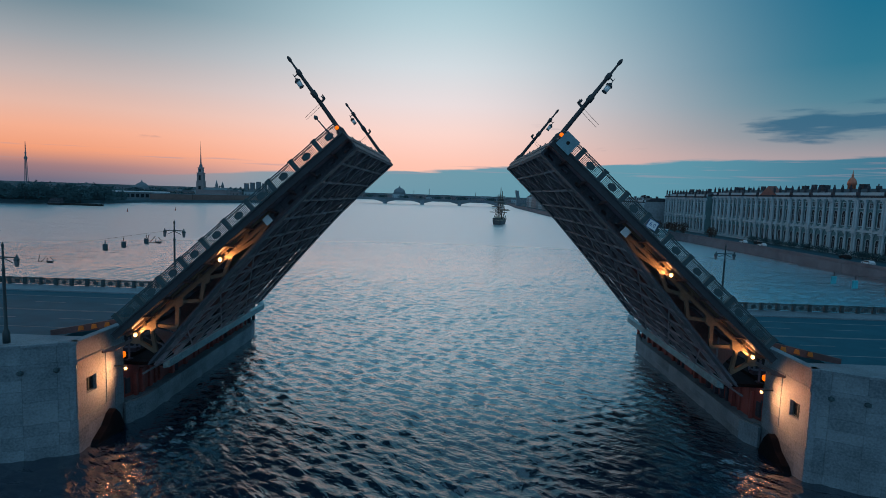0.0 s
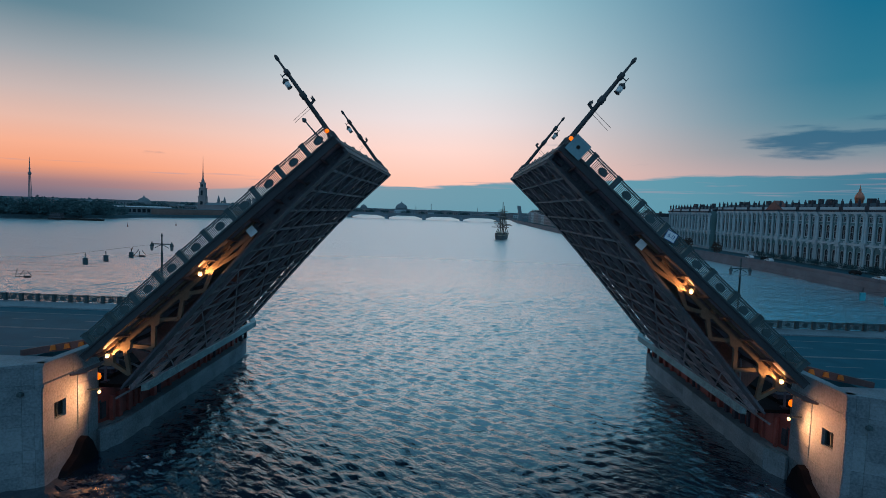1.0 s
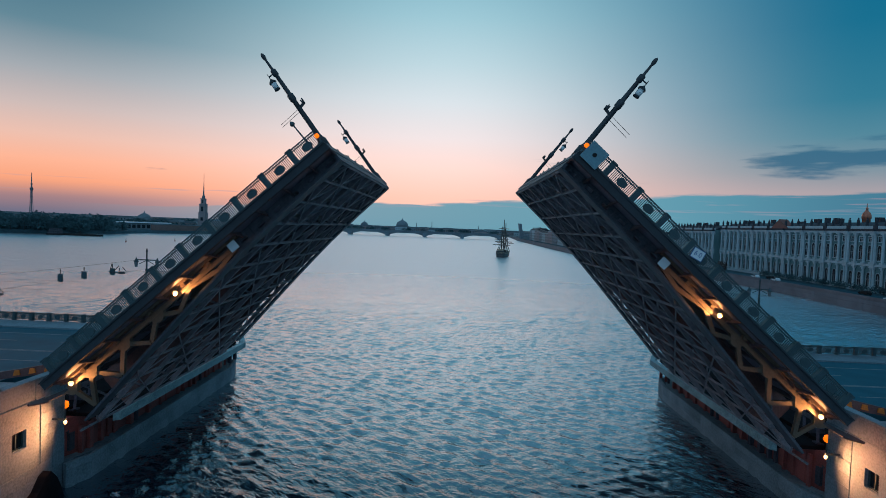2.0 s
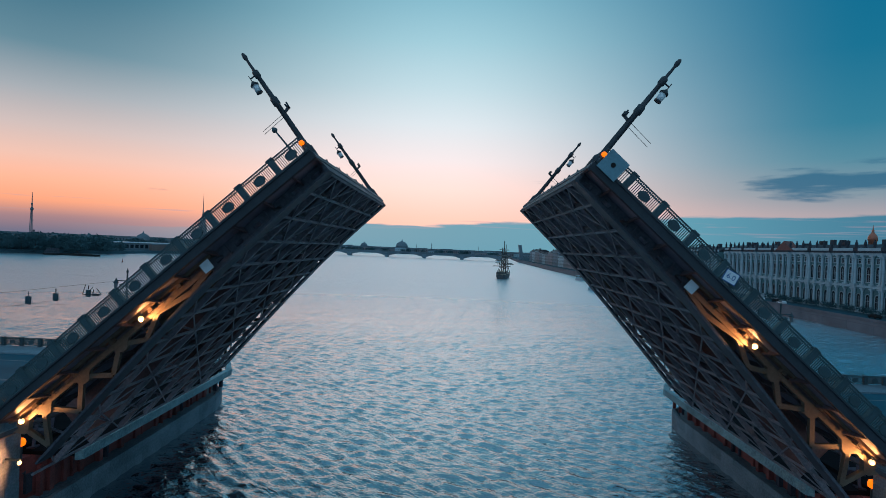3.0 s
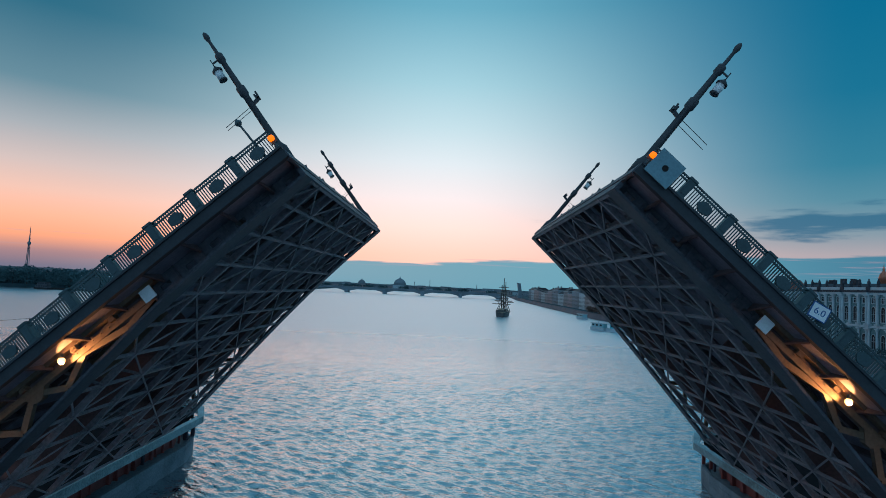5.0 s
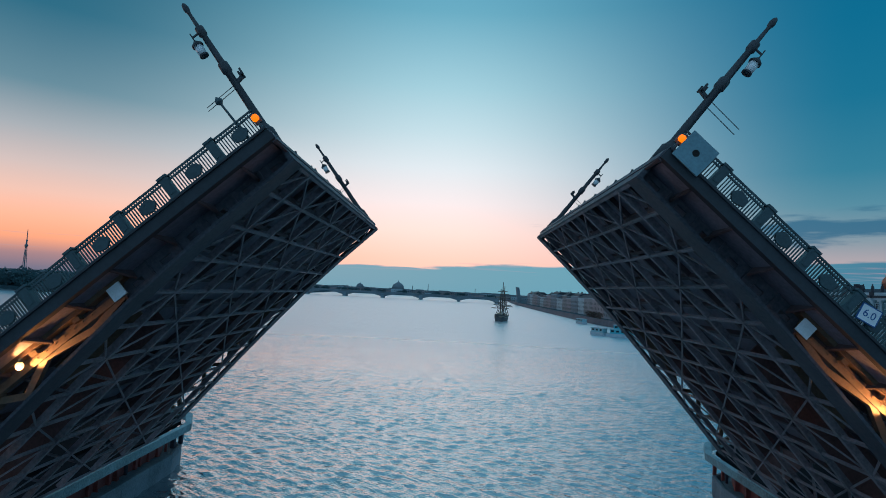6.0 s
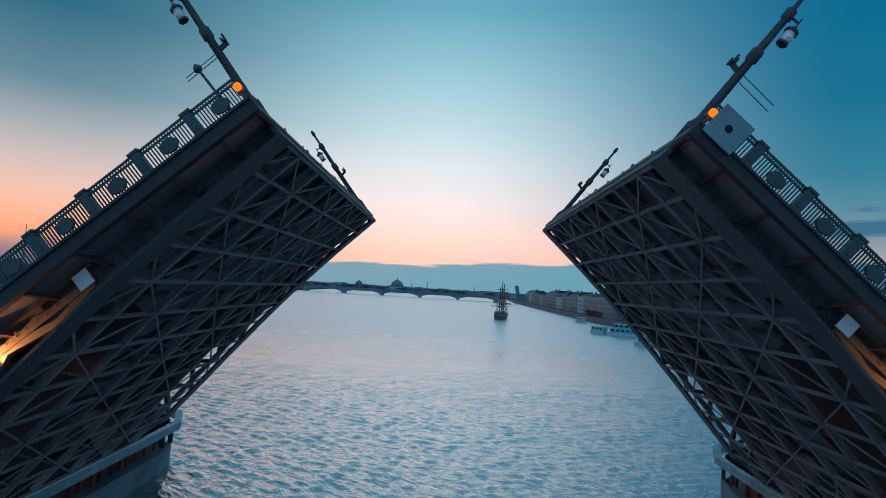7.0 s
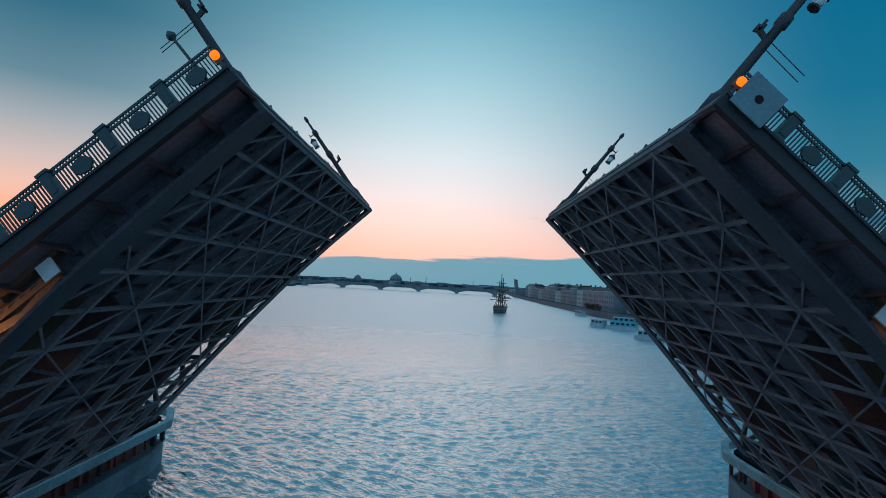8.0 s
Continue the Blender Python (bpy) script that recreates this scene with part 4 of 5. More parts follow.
def column_mesh(h, r):
    bm = bmesh.new()
    box(bm, -r * 1.4, r * 1.4, -r * 1.4, r * 1.4, 0, r * 1.2)
    turned(bm, [(r * 1.2, r * 1.2), (r, r * 1.8), (r, h * 0.4), (r * 0.84, h - r * 2.6), (r * 1.1, h - r * 2.2), (r * 1.35, h - r)], 8)
    box(bm, -r * 1.5, r * 1.5, -r * 1.5, r * 1.5, h - r, h)
    return mesh("column", bm, TRIMP)


def palace(x, y0, y1, label, wall=PALACE, bay=4.6, base=3.0, high=22.6, deep=40, statues=True):
    top = thing("palace", SET @ pose(x, y0, base), label, "palace", "embankment palaces")
    long = y1 - y0
    bm = bmesh.new()
    box(bm, 0, deep, 0, long, 0, high)
    part("wall", bm, wall, top)
    for z, t, out_by, name in ((0, 1.2, 0.35, "plinth"), (9.2, 0.5, 0.55, "belt"), (9.7, 0.35, 0.3, "belt"), (high - 1.6, 0.8, 0.7, "entablature"), (high - 0.8, 0.8, 1.15, "cornice"), (high, 1.1, 0.25, "balustrade")):
        bm = bmesh.new()
        box(bm, -out_by, 0.05 if z < high else 0.5, -0.05, long + 0.05, z, z + t)
        # the cornice's dark colour paints in the shadow line under the balustrade
        part(name, bm, ROOFM if name == "cornice" else TRIMP, top)
    rows = ((1.9, *window_meshes(1.9, 4.1, True)), (11.4, *window_meshes(1.9, 4.4, True)), (18.0, *window_meshes(1.5, 1.8, False)))
    lower, upper = column_mesh(7.9, 0.46), column_mesh(high - 1.6 - 10.05, 0.52)
    n = int(long / bay)
    for k in range(n + 1):
        y = (long - n * bay) / 2 + k * bay
        pair = (-0.62, 0.62) if k % 3 == 0 else (0,)
        if k % 3 == 0:
            # the entablature breaks forward over each pair of columns, under a dark block; cornice and belt strips
            # paint in shade
            yy = min(max(y, 1.3), long - 1.3)
            for z0, z1, out_by, mat in ((high - 1.6, high - 0.82, 1.5, TRIMP), (high - 0.8, high, 1.7, ROOFM), (high, high + 1.3, 0.5, ROOFM), (9.15, 10.1, 1.0, TRIMP), (10.1, 10.25, 1.15, ROOFM)):
                bm = bmesh.new()
                box(bm, -out_by, -0.2, yy - 1.0, yy + 1.0, z0, z1)
                part("block", bm, mat, top)
        for d in pair:
            yy = min(max(y + d, 0.6), long - 0.6)
            for z, me in ((1.2, lower), (10.05, upper)):
                ob = new("column", me)
                ob.parent, ob.location = top, (-0.45, yy, z)
        if k < n:
            for z, fr, pn in rows:
                w = new("window", fr)
                w.parent, w.location = top, (-0.1, y + bay / 2, z)
                p = new("pane", pn)
                p.parent = w
    bm = bmesh.new()
    prism(bm, [(0.3, high + 0.2), (deep, high + 0.2), (deep - 6, high + 2.7), (6, high + 2.7)], "y", 0.3, long - 0.3)
    part("roof", bm, ROOFM, top)
    rng = random.Random(int(y0))
    if statues:
        for k in range(n + 1):
            y = (long - n * bay) / 2 + k * bay
            bm = bmesh.new()
            turned(bm, [(0.55, 0), (0.55, 0.6), (0.36, 0.7), (0.55, 1.5), (0.4, 2.3), (0.16, 2.5), (0.27, 2.8), (0.06, 3.1)], 7, (0, y, high + 1.1))
            part("roof_figure", bm, ROOFM, top)
    for k in range(int(long / 8)):
        y = rng.uniform(2, long - 2)
        bm = bmesh.new()
        xx = rng.uniform(4, 12)
        box(bm, xx, xx + rng.uniform(0.8, 2.0), y, y + rng.uniform(0.8, 3.4), high + 1.5, high + rng.uniform(3.2, 4.9))
        part("chimney", bm, ROOFM, top)
    return top


winter = palace(150, 128, 328, "long pale green palace with white columns and arched windows")
# a red-lit pediment over the entrance bay and the gilded cupola
bm = bmesh.new()
prism(bm, [(143.1 - 6.5, 22.6), (143.1 + 6.5, 22.6), (143.1, 26.8)], "x", -0.9, 3.0)
part("pediment", bm, material("terracotta", (0.20, 0.075, 0.06), 0.7), winter, "terracotta coloured pediment")
bm = bmesh.new()
turned(bm, [(1.5, 23), (1.5, 27.5), (1.8, 27.7), (1.7, 29.0), (1.3, 30.0), (0.7, 30.7), (0.4, 31.3), (0.55, 31.8), (0.25, 32.2), (0.05, 34.0)], 12, (22, 120.0, 0))
part("cupola", bm, GOLD, winter, "gilded onion cupola", True)
palace(147, 330, 392, "pale palace wing with white columns beside the river", high=21.5)
palace(134, 396, 452, "pale stone house front with tall windows on the embankment", WALLF, 4.8, high=17.0, statues=False)


def house(x, y0, y1, high, wall, label):
    top = thing("house", SET @ pose(x, y0, 3.0), label, "house", "embankment houses")
    long = y1 - y0
    bm = bmesh.new()
    box(bm, 0, 18, 0, long, 0, high)
    part("wall", bm, wall, top)
    bm = bmesh.new()
    box(bm, -0.5, 0.2, 0, long, high - 0.5, high)
    part("cornice", bm, TRIMP, top)
    bm = bmesh.new()
    prism(bm, [(-0.2, high), (18, high), (13, high + 3), (5, high + 3)], "y", 0.1, long - 0.1)
    part("roof", bm, ROOFM, top)
    n = max(2, int(long / 4.5))
    bm = bmesh.new()
    box(bm, -0.06, 0.02, -0.65, 0.65, 0, 2.2)
    pane = mesh("window", bm, PANE)
    for k in range(n):
        for z in np.arange(2.0, high - 3, 4.0):
            ob = new("window", pane)
            ob.parent, ob.location = top, (0, (k + 0.5) * long / n, float(z))
    for k in range(2):
        bm = bmesh.new()
        y = long * (0.25 + 0.5 * k)
        box(bm, 5, 6.2, y, y + 1.6, high + 2, high + 4.6)
        part("chimney", bm, ROOFM, top)


# both stuccos are greyed in colour for the distance haze
OCHRE = material("hazed_ochre_stucco", (0.27, 0.26, 0.26), 0.8, 0.0, 0.2, 0.1)
PINK = material("hazed_pink_stucco", (0.29, 0.25, 0.255), 0.8, 0.0, 0.2, 0.1)
rng = random.Random(11)
yy = 456.0
kinds = [(WALLF, "grey plastered town house with dark windows"), (PINK, "hazy pink plastered town house"), (OCHRE, "ochre plastered town house"), (TRIMP, "pale plastered town house")]
k = 0
while yy < 960:
    w = rng.uniform(22, 42)
    m, lab = kinds[k % 4]
    house(125 + (yy - 456) * 0.008, yy, yy + w - 0.5, rng.uniform(13, 18), m, lab)
    yy += w
    k += 1


# ---- trees ----
def tree(x, y, z, high, wide, seed, label="dark leafy tree on the far river bank", mat=FOLIAGE):
    rng = random.Random(seed)
    top = thing("tree", SET @ pose(x, y, z), label, "tree", "riverside trees")
    bm = bmesh.new()
    turned(bm, [(0.03 * high, 0), (0.02 * high, high * 0.3), (0.008 * high, high * 0.75)], 6)
    for k in range(4):
        a = rng.uniform(0, 6.28)
        bar(bm, (0, 0, high * (0.3 + 0.08 * k)), (wide * 0.3 * math.cos(a), wide * 0.3 * math.sin(a), high * (0.55 + 0.08 * k)), 0.012 * high, 0.012 * high)
    part("trunk", bm, material_bark, top)
    bm = bmesh.new()
    for k in range(420):
        a, u, r = rng.uniform(0, 6.28), rng.uniform(-1, 1), rng.random() ** 0.4
        c = Vector((wide / 2 * r * math.cos(a) * math.sqrt(1 - u * u), wide / 2 * r * math.sin(a) * math.sqrt(1 - u * u), high * 0.52 + high * 0.46 * r * u * rng.uniform(0.85, 1.1)))
        s = rng.uniform(0.035, 0.085) * high
        n = [Vector((rng.uniform(-1, 1), rng.uniform(-1, 1), rng.uniform(-1, 1))).normalized() * s for _ in range(4)]
        v = [bm.verts.new(c + p) for p in n]
        for f in ((0, 1, 2), (0, 2, 3), (0, 3, 1), (1, 3, 2)):
            bm.faces.new([v[i] for i in f])
    part("crown", bm, mat, top)
    return top


material_bark = material("bark", (0.05, 0.04, 0.035), 0.9)
RUST = material("autumn_foliage", (0.10, 0.06, 0.045), 0.8, 0.0, 0.5, 0.3)
proto = [tree(-395 + 9 * k, 505 + 5 * k, 3, 13 + (k % 3) * 2.5, 18, 40 + k) for k in range(3)]
rng = random.Random(3)
for k in range(110):
    x = rng.uniform(-520, -345)
    y = 505 + (x + 395) * 0.9 + rng.uniform(8, 60) if x > -430 else rng.uniform(492, 560)
    grow = rng.uniform(0.65, 1.15)
    copy_thing(proto[k % 3], SET @ Matrix.Translation((x, y, 3 - 2.5 * grow)) @ Matrix.Rotation(rng.uniform(0, 6), 4, "Z") @ Matrix.Diagonal((grow * 1.15, grow * 1.15, grow, 1)))
for k in range(150):
    x = rng.uniform(-760, -300)
    y = rng.uniform(620, 980) if x < -380 else rng.uniform(860, 1000)
    grow = rng.uniform(0.6, 1.0)
    copy_thing(proto[k % 3], SET @ Matrix.Translation((x, y, 3 - 2.5 * grow)) @ Matrix.Rotation(rng.uniform(0, 6), 4, "Z") @ Matrix.Diagonal((grow * 1.7, grow * 1.2, grow, 1)))
shrub = tree(131.5, 322, 3.06, 6.5, 6, 71, "rust-brown leafy tree on the embankment", RUST)
for x, y, k in ((131, 333, 1.0), (131.5, 344, 1.1), (128, 352, 1.0), (133, 290, 0.9), (128, 362, 1.0), (146, 176, 0.9), (113, 455, 1.1), (113, 470, 1.0), (113, 486, 1.0)):
    copy_thing(shrub, SET @ Matrix.Translation((x, y, 3.06)) @ Matrix.Rotation(y, 4, "Z"))
low_tree = tree(147, 200, 3.0, 3.2, 4.5, 72, "low dark hedge tree before the palace")
for k in range(26):
    copy_thing(low_tree, SET @ Matrix.Translation((145.8 + (k % 2) * 1.2, 150 + k * 5.1, 3.0)) @ Matrix.Rotation(k, 4, "Z"))


# woods on the flat land far behind the left bank
rng = random.Random(77)
bm = bmesh.new()
for k in range(1500):
    x = rng.uniform(-1500, -330)
    c = Vector((x, rng.uniform(1300, 1420) + 0.2 * (x + 330), 3 + (10 + 3 * math.sin(x * 0.021) + 2 * math.sin(x * 0.07)) * rng.random() ** 0.7))
    n = [Vector((rng.uniform(-1, 1), rng.uniform(-1, 1), rng.uniform(-0.7, 0.7))).normalized() * rng.uniform(2.5, 6) for _ in range(4)]
    v = [bm.verts.new(c + p) for p in n]
    for f in ((0, 1, 2), (0, 2, 3), (0, 3, 1), (1, 3, 2)):
        bm.faces.new([v[i] for i in f])
tagged(placed(part("far_woods", bm, FOLIAGE)), "dense dark woods far behind the river bank", "woods", kind="stuff")


# ---- the sailing ship at anchor ----
def sailing_ship():
    top = thing("sailing_ship", SET @ pose(37, 428, 0, 0, 0, -14), "dark three-masted sailing ship at anchor with furled sails", "sailing ship")
    hull_m = material("tarred_hull", (0.06, 0.055, 0.055), 0.5, 0.0, 0.3, 0.3)
    deck_m = material("pale_band", (0.35, 0.30, 0.22), 0.6, 0.0, 0.2, 0.3)
    spar_m = material("dark_spar", (0.06, 0.045, 0.035), 0.6, 0.0, 0.2, 0.5)
    sail_m = material("furled_canvas", (0.30, 0.28, 0.25), 0.9, 0.0, 0.2, 0.6)
    st = [(-15, 2.4, 4.6), (-12, 3.4, 4.0), (-6, 4.0, 3.2), (0, 4.1, 3.0), (7, 3.7, 3.1), (12, 2.2, 3.7), (15.5, 0.25, 4.4)]

    def skin(grow, lo, hi):
        bm = bmesh.new()
        rows = []
        for y, w, z in st:
            pts = [(w * grow, z * hi), (w * grow * 0.96, z * (lo + hi) / 2), (w * grow * 0.8, z * lo), (-w * grow * 0.8, z * lo), (-w * grow * 0.96, z * (lo + hi) / 2), (-w * grow, z * hi)]
            rows.append([bm.verts.new((x, y, zz)) for x, zz in pts])
        for a, b in zip(rows, rows[1:]):
            for k in range(6):
                bm.faces.new((a[k], a[(k + 1) % 6], b[(k + 1) % 6], b[k]))
        bm.faces.new(rows[0])
        bm.faces.new(rows[-1][::-1])
        return bm
    part("hull", skin(1.0, -0.15, 1.0), hull_m, top, smooth=False)
    part("gun_band", skin(1.012, 0.55, 0.78), deck_m, top, "pale painted band")
    for n, (y, h) in enumerate(((-8.5, 20.5), (0.0, 25.5), (8.0, 23.0))):
        bm = bmesh.new()
        turned(bm, [(0.5, 2.5), (0.4, h * 0.6), (0.24, h + 1.5)], 8, (0, y, 0))
        m = part("mast", bm, spar_m, top)
        for f, w in ((0.42, 6.4), (0.62, 5.0), (0.8, 3.6)):
            bm = bmesh.new()
            bar(bm, (-w, y - 0.4, h * f), (w, y - 0.4, h * f), 0.34, 0.34)
            part("yard", bm, spar_m, m)
            bm = bmesh.new()
            for k in range(5):
                a, b = -w * 0.92 + k * w * 0.368, -w * 0.92 + (k + 1) * w * 0.368
                bar(bm, (a, y - 0.4, h * f + 0.22), (b, y - 0.4, h * f + 0.22), 0.34 + 0.08 * (k % 2), 0.3)
            part("furled_sail", bm, sail_m, m)
        bm = bmesh.new()
        for s in (-1, 1):
            for d in (-1.6, -0.6, 0.6, 1.6):
                bar(bm, (s * 3.7, y + d, 3.0), (0, y, h * 0.6), 0.12, 0.12)
                bar(bm, (s * 2.2, y + d * 0.6, h * 0.42), (0, y, h * 0.92), 0.1, 0.1)
        part("shrouds", bm, spar_m, top)
    bm = bmesh.new()
    bar(bm, (0, 14.5, 4.6), (0, 22.5, 8.2), 0.3, 0.3)
    part("bowsprit", bm, spar_m, top)
    bm = bmesh.new()
    for z, y in ((20, 8), (15, 8), (22, 0)):
        bar(bm, (0, y, z), (0, 22, 8.0), 0.12, 0.12)
    part("stays", bm, spar_m, top)
    bm = bmesh.new()
    box(bm, -1.6, 1.6, -13.5, -9.5, 3.6, 5.6)
    part("stern_cabin", bm, deck_m, top)


sailing_ship()


# ---- boats at the quay ----
def river_boat(x, y, long, wide, decks, turn, label, paint=None, cabin=None):
    top = thing("river_boat", SET @ pose(x, y, 0, 0, 0, turn), label, "boat", "moored river boats")
    bm = bmesh.new()
    h, w = long / 2, wide / 2
    prism(bm, [(-w * 0.9, -h), (w * 0.9, -h), (w, -h * 0.6), (w, h * 0.55), (w * 0.6, h * 0.85), (0, h), (-w * 0.6, h * 0.85), (-w, h * 0.55), (-w, -h * 0.6)], "z", -0.4, 1.3)
    part("hull", bm, paint or WHITE, top)
    z = 1.3
    for d in range(decks):
        bm = bmesh.new()
        a, b = -h * (0.92 - 0.1 * d), h * (0.6 - 0.22 * d)
        box(bm, -w * 0.82, w * 0.82, a, b, z, z + 2.1)
        part("cabin", bm, cabin or TEALW, top)
        bm = bmesh.new()
        box(bm, -w * 0.95, w * 0.95, a - 0.4, b + 0.6, z + 2.1, z + 2.3)
        part("roof", bm, paint or WHITE, top)
        n = max(3, int((b - a) / 2.2))
        for k in range(n):
            for s in (-1, 1):
                bm = bmesh.new()
                yy = a + (k + 0.5) * (b - a) / n
                box(bm, *sorted((s * w * 0.82, s * (w * 0.82 + 0.05))), yy - 0.75, yy + 0.75, z + 0.8, z + 1.75)
                part("window", bm, PANE, top)
        z += 2.3
    bm = bmesh.new()
    turned(bm, [(0.06, z), (0.03, z + 3)], 6, (0, 0, 0))
    bar(bm, (-0.6, 0, z + 2), (0.6, 0, z + 2), 0.05, 0.05)
    part("mast", bm, RAIL, top)


TEALW = material("pale_teal_paint", (0.20, 0.42, 0.46), 0.5, 0.0, 0.15)
river_boat(90, 322, 17, 6.5, 2, 62, "grey and teal restaurant boat moored at the quay", PALE, TEAL)
river_boat(80, 330, 11, 4.0, 1, 30, "pale grey passenger boat moored beside the restaurant boat", PALE)
river_boat(84, 262, 15, 5.0, 1, 40, "small pale grey motor boat with a cabin", PALE)
river_boat(97, 445, 14, 4.5, 1, 10, "small pale grey boat by the quay wall", PALE)
river_boat(114, 318, 26, 6.5, 2, 5, "pale tour boat moored along the embankment")
river_boat(-338, 505, 52, 8, 0, 84, "dark low work barge by the wooded bank", DARK)
river_boat(-352, 500, 15, 5, 2, 84, "dark tug with a grey wheelhouse beside the barge", DARK, STEEL)
for k, (x, y) in enumerate(((-241, 420), (-227, 465))):
    buoy = thing("buoy", SET @ pose(x, y, 0), "small dark channel buoy on the water", "buoy", "channel buoys")
    bm = bmesh.new()
    turned(bm, [(0.5, -0.3), (0.6, 0.1), (0.3, 0.6), (0.1, 2.2), (0.2, 2.4)], 8)
    part("float", bm, RED, buoy)
    bm = bmesh.new()
    turned(bm, [(0.12, 2.4), (0.12, 2.7)], 6)
    part("top_mark", bm, WHITE, buoy)


# ---- cars on the embankment ----
def car(x, y, paint, label):
    top = thing("car", SET @ pose(x, y, 3.06), label, "car", "cars on the embankment")
    bm = bmesh.new()
    prism(bm, [(-2.1, 0.35), (2.1, 0.35), (2.15, 0.85), (1.2, 0.98), (0.5, 1.42), (-1.2, 1.45), (-1.9, 1.0), (-2.15, 0.9)], "x", -0.85, 0.85)
    part("body", bm, paint, top)
    bm = bmesh.new()
    prism(bm, [(-1.7, 1.0), (1.0, 1.0), (0.45, 1.38), (-1.15, 1.4)], "x", -0.87, 0.87)
    part("side_glass", bm, PANE, top)
    for sx in (-0.8, 0.8):
        for sy in (-1.3, 1.3):
            bm = bmesh.new()
            prism(bm, [(sy + 0.32 * math.cos(k * math.pi / 5), 0.32 + 0.32 * math.sin(k * math.pi / 5)) for k in range(10)], "x", sx - 0.12, sx + 0.12)
            part("wheel", bm, DARK, top)
    return top


for x, y, c, lab in ((135, 262, WHITE, "white car parked on the embankment road"), (138, 255, DARK, "dark car parked on the embankment road"), (135, 246, WHITE, "white car on the embankment road"), (139, 200, DARK, "dark car on the embankment road"), (134, 182, WHITE, "white car driving along the embankment")):
    car(x, y, c, lab)


# ---- the far arched bridge with its raised leaf ----
far_bridge = thing("far_bridge", SET @ pose(0, 0, 0), "long low arched bridge far across the river", "bridge")
# iron lightened to blue-grey, so its colour carries the haze over the river
IRON = material("hazed_iron", (0.14, 0.18, 0.2), 0.7, 0.0, 0.2, 0.05)
BY = 1010.0
SPAN, X0 = 66.0, -250.0
for k in range(5):
    a = X0 + k * SPAN
    bm = bmesh.new()
    n = 10
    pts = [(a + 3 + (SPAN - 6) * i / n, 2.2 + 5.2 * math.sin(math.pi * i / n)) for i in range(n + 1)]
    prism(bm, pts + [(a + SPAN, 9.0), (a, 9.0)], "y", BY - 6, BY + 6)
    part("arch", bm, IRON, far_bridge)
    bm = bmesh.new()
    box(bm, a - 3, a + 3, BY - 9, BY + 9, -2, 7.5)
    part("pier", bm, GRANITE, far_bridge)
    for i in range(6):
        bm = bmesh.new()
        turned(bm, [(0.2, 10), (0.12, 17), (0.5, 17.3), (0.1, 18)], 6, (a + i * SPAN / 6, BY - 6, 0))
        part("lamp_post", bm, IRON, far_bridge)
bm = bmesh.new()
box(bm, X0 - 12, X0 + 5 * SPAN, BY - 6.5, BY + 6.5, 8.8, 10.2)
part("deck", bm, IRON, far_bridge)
bm = bmesh.new()
box(bm, X0 + 5 * SPAN - 3, X0 + 5 * SPAN + 4, BY - 9, BY + 9, -2, 8.5)
part("pier", bm, GRANITE, far_bridge)
bm = bmesh.new()
box(bm, 113, 120, BY - 9, BY + 9, -2, 9)
part("pier", bm, GRANITE, far_bridge)
bm = bmesh.new()
prism(bm, [(116, 5), (122, 5), (117.5, 29.6), (112.5, 30.2)], "y", BY - 6, BY + 6)
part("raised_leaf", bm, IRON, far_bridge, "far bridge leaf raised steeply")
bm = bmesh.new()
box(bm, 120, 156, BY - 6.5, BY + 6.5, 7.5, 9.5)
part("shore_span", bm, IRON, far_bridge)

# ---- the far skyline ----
# skyline slate is paler and bluer: aerial haze mixed into the colour
SLATE = material("hazed_slate", (0.15, 0.19, 0.21), 0.8, 0.0, 0.3, 0.02)
BRICK = material("fort_brick", (0.17, 0.11, 0.095), 0.85, 0.0, 0.25, 0.03)


def block(x, y, w, d, h, roof, mat, label):
    top = thing("far_house", SET @ pose(x, y, 3.0), label, "house", "far bank houses")
    bm = bmesh.new()
    box(bm, -w / 2, w / 2, 0, d, 0, h)
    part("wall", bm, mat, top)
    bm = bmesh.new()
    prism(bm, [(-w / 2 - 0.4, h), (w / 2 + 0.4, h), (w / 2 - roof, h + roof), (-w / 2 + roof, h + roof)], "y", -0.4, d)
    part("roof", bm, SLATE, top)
    bm = bmesh.new()
    for k in range(max(2, int(w / 5))):
        x0 = -w / 2 + (k + 0.5) * w / max(2, int(w / 5))
        for z in np.arange(2.0, h - 2.4, 3.6):
            box(bm, x0 - 0.7, x0 + 0.7, -0.1, 0.02, float(z), float(z) + 1.9)
    if len(bm.verts):
        tagged(part("windows", bm, PANE, top), kind="stuff")


rng = random.Random(21)
kinds = ((WALLF, "grey low house on the far bank"), (OCHRE, "ochre low house on the far bank"), (PINK, "hazy pink house on the far bank"), (TRIMP, "pale low house on the far bank"))
for k in range(34):
    x = -330 + k * 15 + rng.uniform(-4, 4)
    m, lab = kinds[k % 4]
    block(x * 1.25, 1440 + rng.uniform(0, 40), rng.uniform(18, 32), 14, rng.uniform(6, 11), 2.5, m, lab)
for k in range(26):
    x = -700 + k * 17 + rng.uniform(-4, 4)
    m, lab = kinds[k % 4]
    block(x, 820 + rng.uniform(0, 60) if x < -300 else 1480, rng.uniform(14, 30), 14, rng.uniform(6, 12), 2.5, m, lab)
wood = [tree(-380 + 11 * k, 1430 + 4 * k, 3, 11, 16, 90 + k) for k in range(2)]
for k in range(44):
    x = rng.uniform(-335, 105)
    copy_thing(wood[k % 2], SET @ Matrix.Translation((x * 1.25, 1428 + rng.uniform(0, 12), 3)) @ Matrix.Rotation(k, 4, "Z") @ Matrix.Scale(1.0, 4))

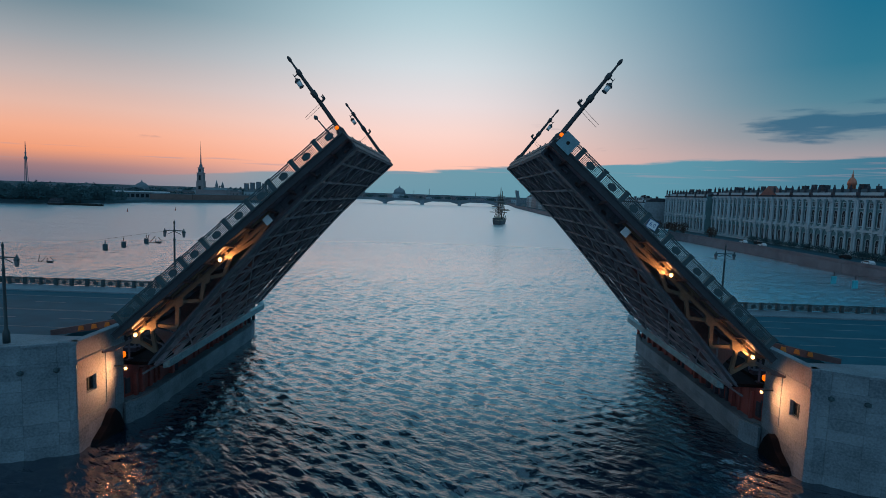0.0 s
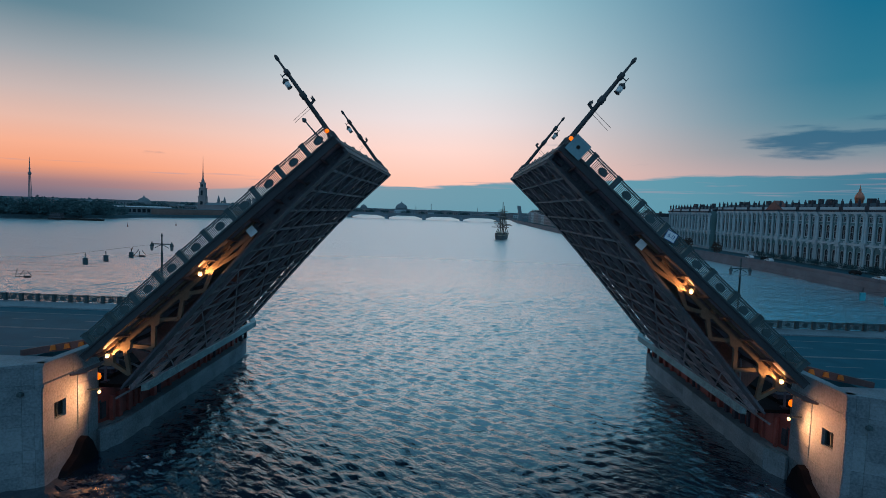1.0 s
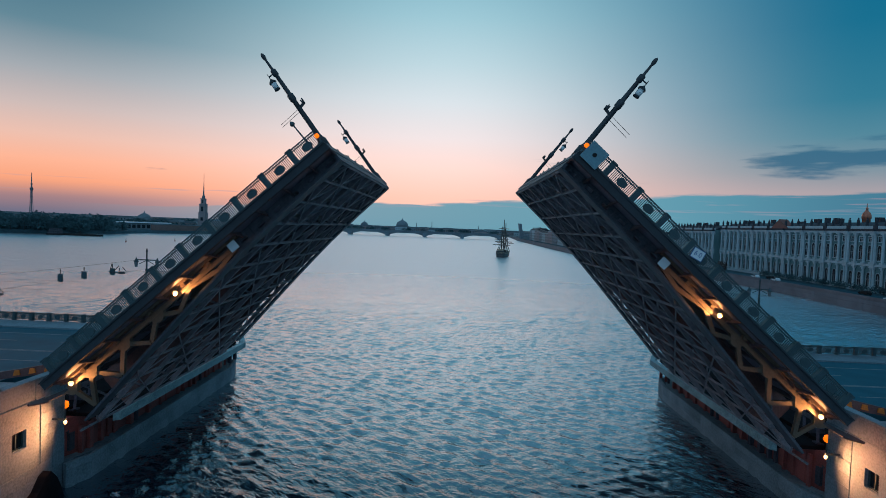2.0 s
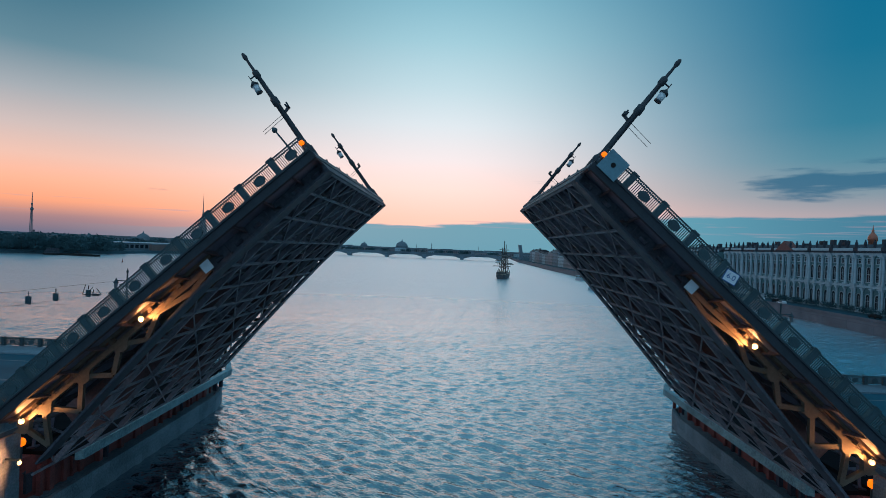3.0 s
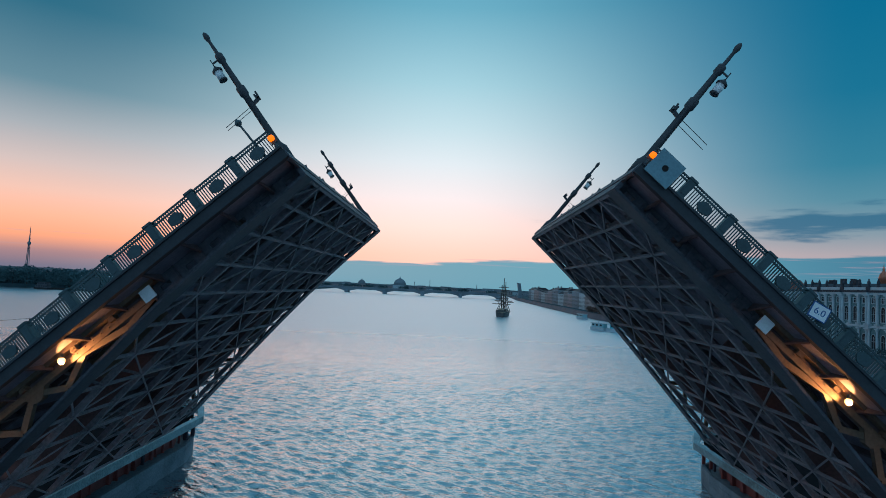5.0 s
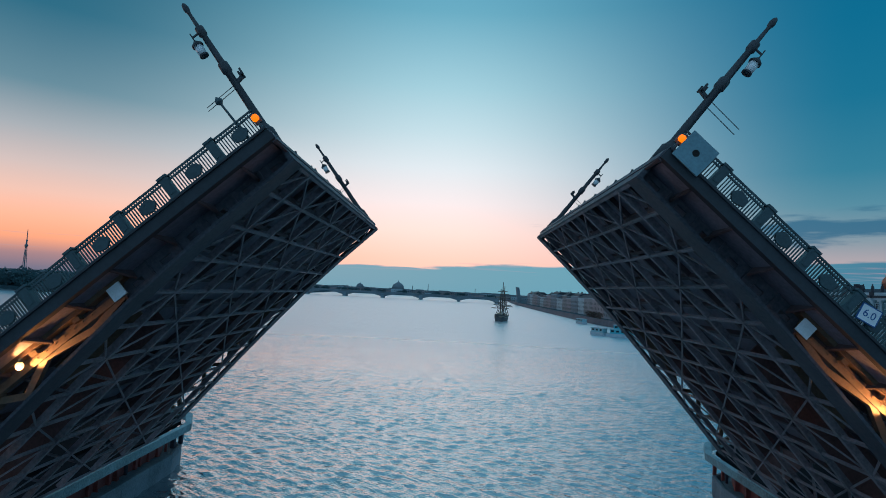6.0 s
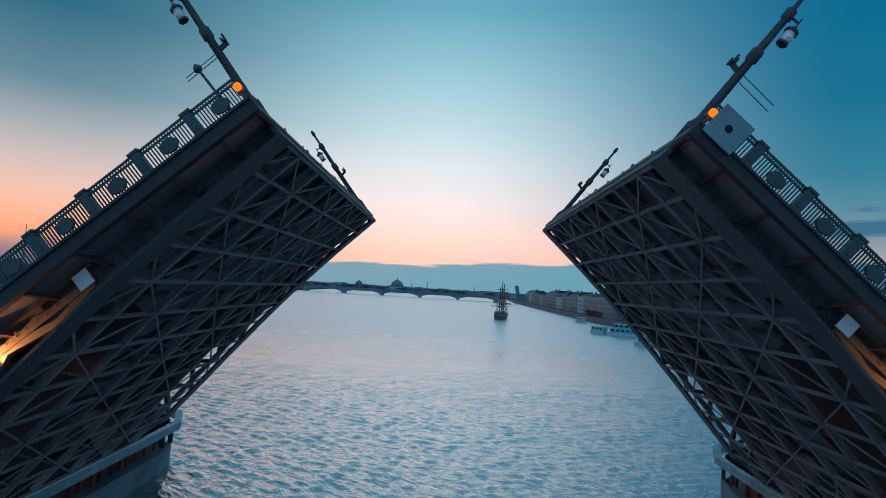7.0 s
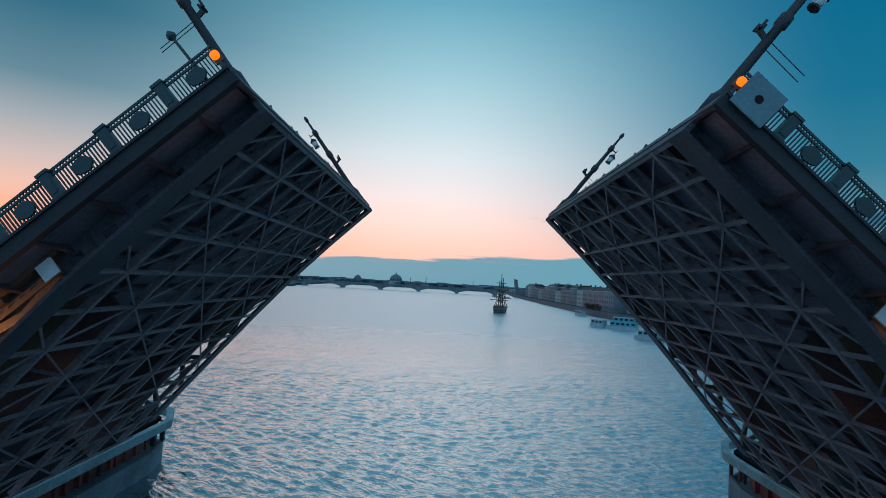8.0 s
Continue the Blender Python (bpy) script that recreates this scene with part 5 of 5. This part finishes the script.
fort = thing("fortress_wall", SET @ pose(0, 0, 0), "long low brick fortress wall along the water", "fortress wall")
FW = [(-348, 655), (-318, 690), (-285, 738), (-262, 790), (-248, 860)]
for (ax, ay), (bx, by) in zip(FW, FW[1:]):
    bm = bmesh.new()
    bar(bm, (ax, ay, 5.5), (bx, by, 5.5), 8, 8)
    part("wall", bm, BRICK, fort)
    bm = bmesh.new()
    bar(bm, (ax, ay, 9.8), (bx, by, 9.8), 9, 0.7)
    part("coping", bm, GRANITE, fort)
pav = thing("long_hall", SET @ pose(-408, 640, 3, 0, 0, 40), "long low hall with a pale flat roof", "hall")
bm = bmesh.new()
box(bm, -10, 80, 0, 20, 0, 7.5)
part("wall", bm, SLATE, pav)
bm = bmesh.new()
box(bm, -12, 82, -1.5, 21, 7.5, 8.6)
part("roof", bm, WHITE, pav)
for k in range(16):
    bm = bmesh.new()
    box(bm, -7 + k * 5.2, -3.5 + k * 5.2, -0.15, 0.02, 1.5, 5.5)
    part("window", bm, PANE, pav)


def church(x, y, label, high):
    top = thing("cathedral", SET @ pose(x, y, 3), label, "cathedral")
    bm = bmesh.new()
    box(bm, -5, 40, -7, 7, 0, high * 0.15)
    part("nave", bm, PINK, top)
    bm = bmesh.new()
    prism(bm, [(-7.6, high * 0.15), (7.6, high * 0.15), (0, high * 0.19)], "x", 5, 40)
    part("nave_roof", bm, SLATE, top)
    z = 0.0
    for w, h in ((4.9, 0.3), (4.2, 0.15), (3.0, 0.1)):
        bm = bmesh.new()
        box(bm, -w, w, -w, w, z, z + high * h)
        box(bm, -w - 0.6, w + 0.6, -w - 0.6, w + 0.6, z + high * h - 0.8, z + high * h)
        tier = part("belfry_tier", bm, PINK, top)
        bm = bmesh.new()
        box(bm, -w * 0.35, w * 0.35, -w - 0.1, -w + 0.02, z + 1.5, z + high * h * 0.7)
        part("louvre", bm, PANE, tier)
        z += high * h
    bm = bmesh.new()
    turned(bm, [(2.6, z), (2.4, z + 2.5), (1.3, z + 5), (1.0, z + 7), (0.5, high * 0.8), (0.15, high), (0.1, high + 2)], 8)
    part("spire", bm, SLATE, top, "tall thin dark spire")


church(-365, 825, "cathedral with stepped bell tower and needle spire", 80)
tv = thing("lattice_tower", SET @ pose(-1506, 1998, 3), "tall thin lattice broadcasting tower far away", "tower")
bm = bmesh.new()
for s in (-1, 1):
    for t in (-1, 1):
        bar(bm, (s * 4, t * 4, 0), (s * 1.5, t * 1.5, 100), 1.7, 1.7)
for k in range(9):
    h = 10 + k * 10
    w = 4 - 2.5 * h / 100
    bar(bm, (-w, -w, h), (w, -w, h), 1.0, 1.0)
    bar(bm, (-w, -w, h - 8), (w, -w, h), 0.8, 0.8)
part("legs", bm, SLATE, tv)
bm = bmesh.new()
turned(bm, [(3, 88), (5.5, 90), (5.5, 96), (2.6, 98), (2.2, 108), (3, 109), (3, 112), (1.6, 114), (1.3, 138), (0.6, 152)], 8)
part("antenna", bm, SLATE, tv)


def domed(x, y, r, base, label, name="domed_hall"):
    top = thing(name, SET @ pose(x, y, 3), label, "domed building")
    bm = bmesh.new()
    box(bm, -r * 1.3, r * 1.3, -r, r, 0, base)
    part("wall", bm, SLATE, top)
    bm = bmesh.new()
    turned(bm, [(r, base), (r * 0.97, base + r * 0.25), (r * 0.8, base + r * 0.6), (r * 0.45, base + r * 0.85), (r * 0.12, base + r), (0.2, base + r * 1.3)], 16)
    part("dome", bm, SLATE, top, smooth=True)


domed(-236, 1490, 9.5, 12, "small pointed dome over low far roofs")
domed(-138, 1500, 16, 13.0, "broad low dome of a far hall")
domed(-493, 900, 11, 9, "low broad dome behind the far bank trees")
for x, y, h in ((-100, 1500, 22), (-60, 1510, 28), (62, 1480, 22), (-268, 1040, 26)):
    ch = thing("far_chimney", SET @ pose(x, y, 3), "thin dark chimney stack on the far bank", "chimney", "far chimneys")
    bm = bmesh.new()
    turned(bm, [(1.0, 0), (0.6, h - 0.6), (0.8, h - 0.5), (0.8, h)], 8)
    part("stack", bm, SLATE, ch)
for x, y, h in ((-392, 945, 27), (-384, 950, 25)):
    tw = thing("twin_tower", SET @ pose(x, y, 3), "small domed church tower on the far bank", "church tower", "far church towers")
    bm = bmesh.new()
    turned(bm, [(3, 0), (3, h * 0.55), (2.2, h * 0.6), (2.6, h * 0.7), (1.4, h * 0.85), (0.3, h)], 8)
    part("shaft", bm, SLATE, tw)
for k in range(5):
    bl = thing("tower_block", SET @ pose(-445 + k * 13, 1230, 3), "pale far apartment tower block", "apartment block", "far tower blocks")
    bm = bmesh.new()
    box(bm, -4, 4, -4, 4, 0, 24 + (k * 7) % 5)
    part("wall", bm, SLATE, bl)
    bm = bmesh.new()
    box(bm, -4.3, 4.3, -4.3, 4.3, 24 + (k * 7) % 5, 25 + (k * 7) % 5)
    part("roof", bm, ROOFM, bl)
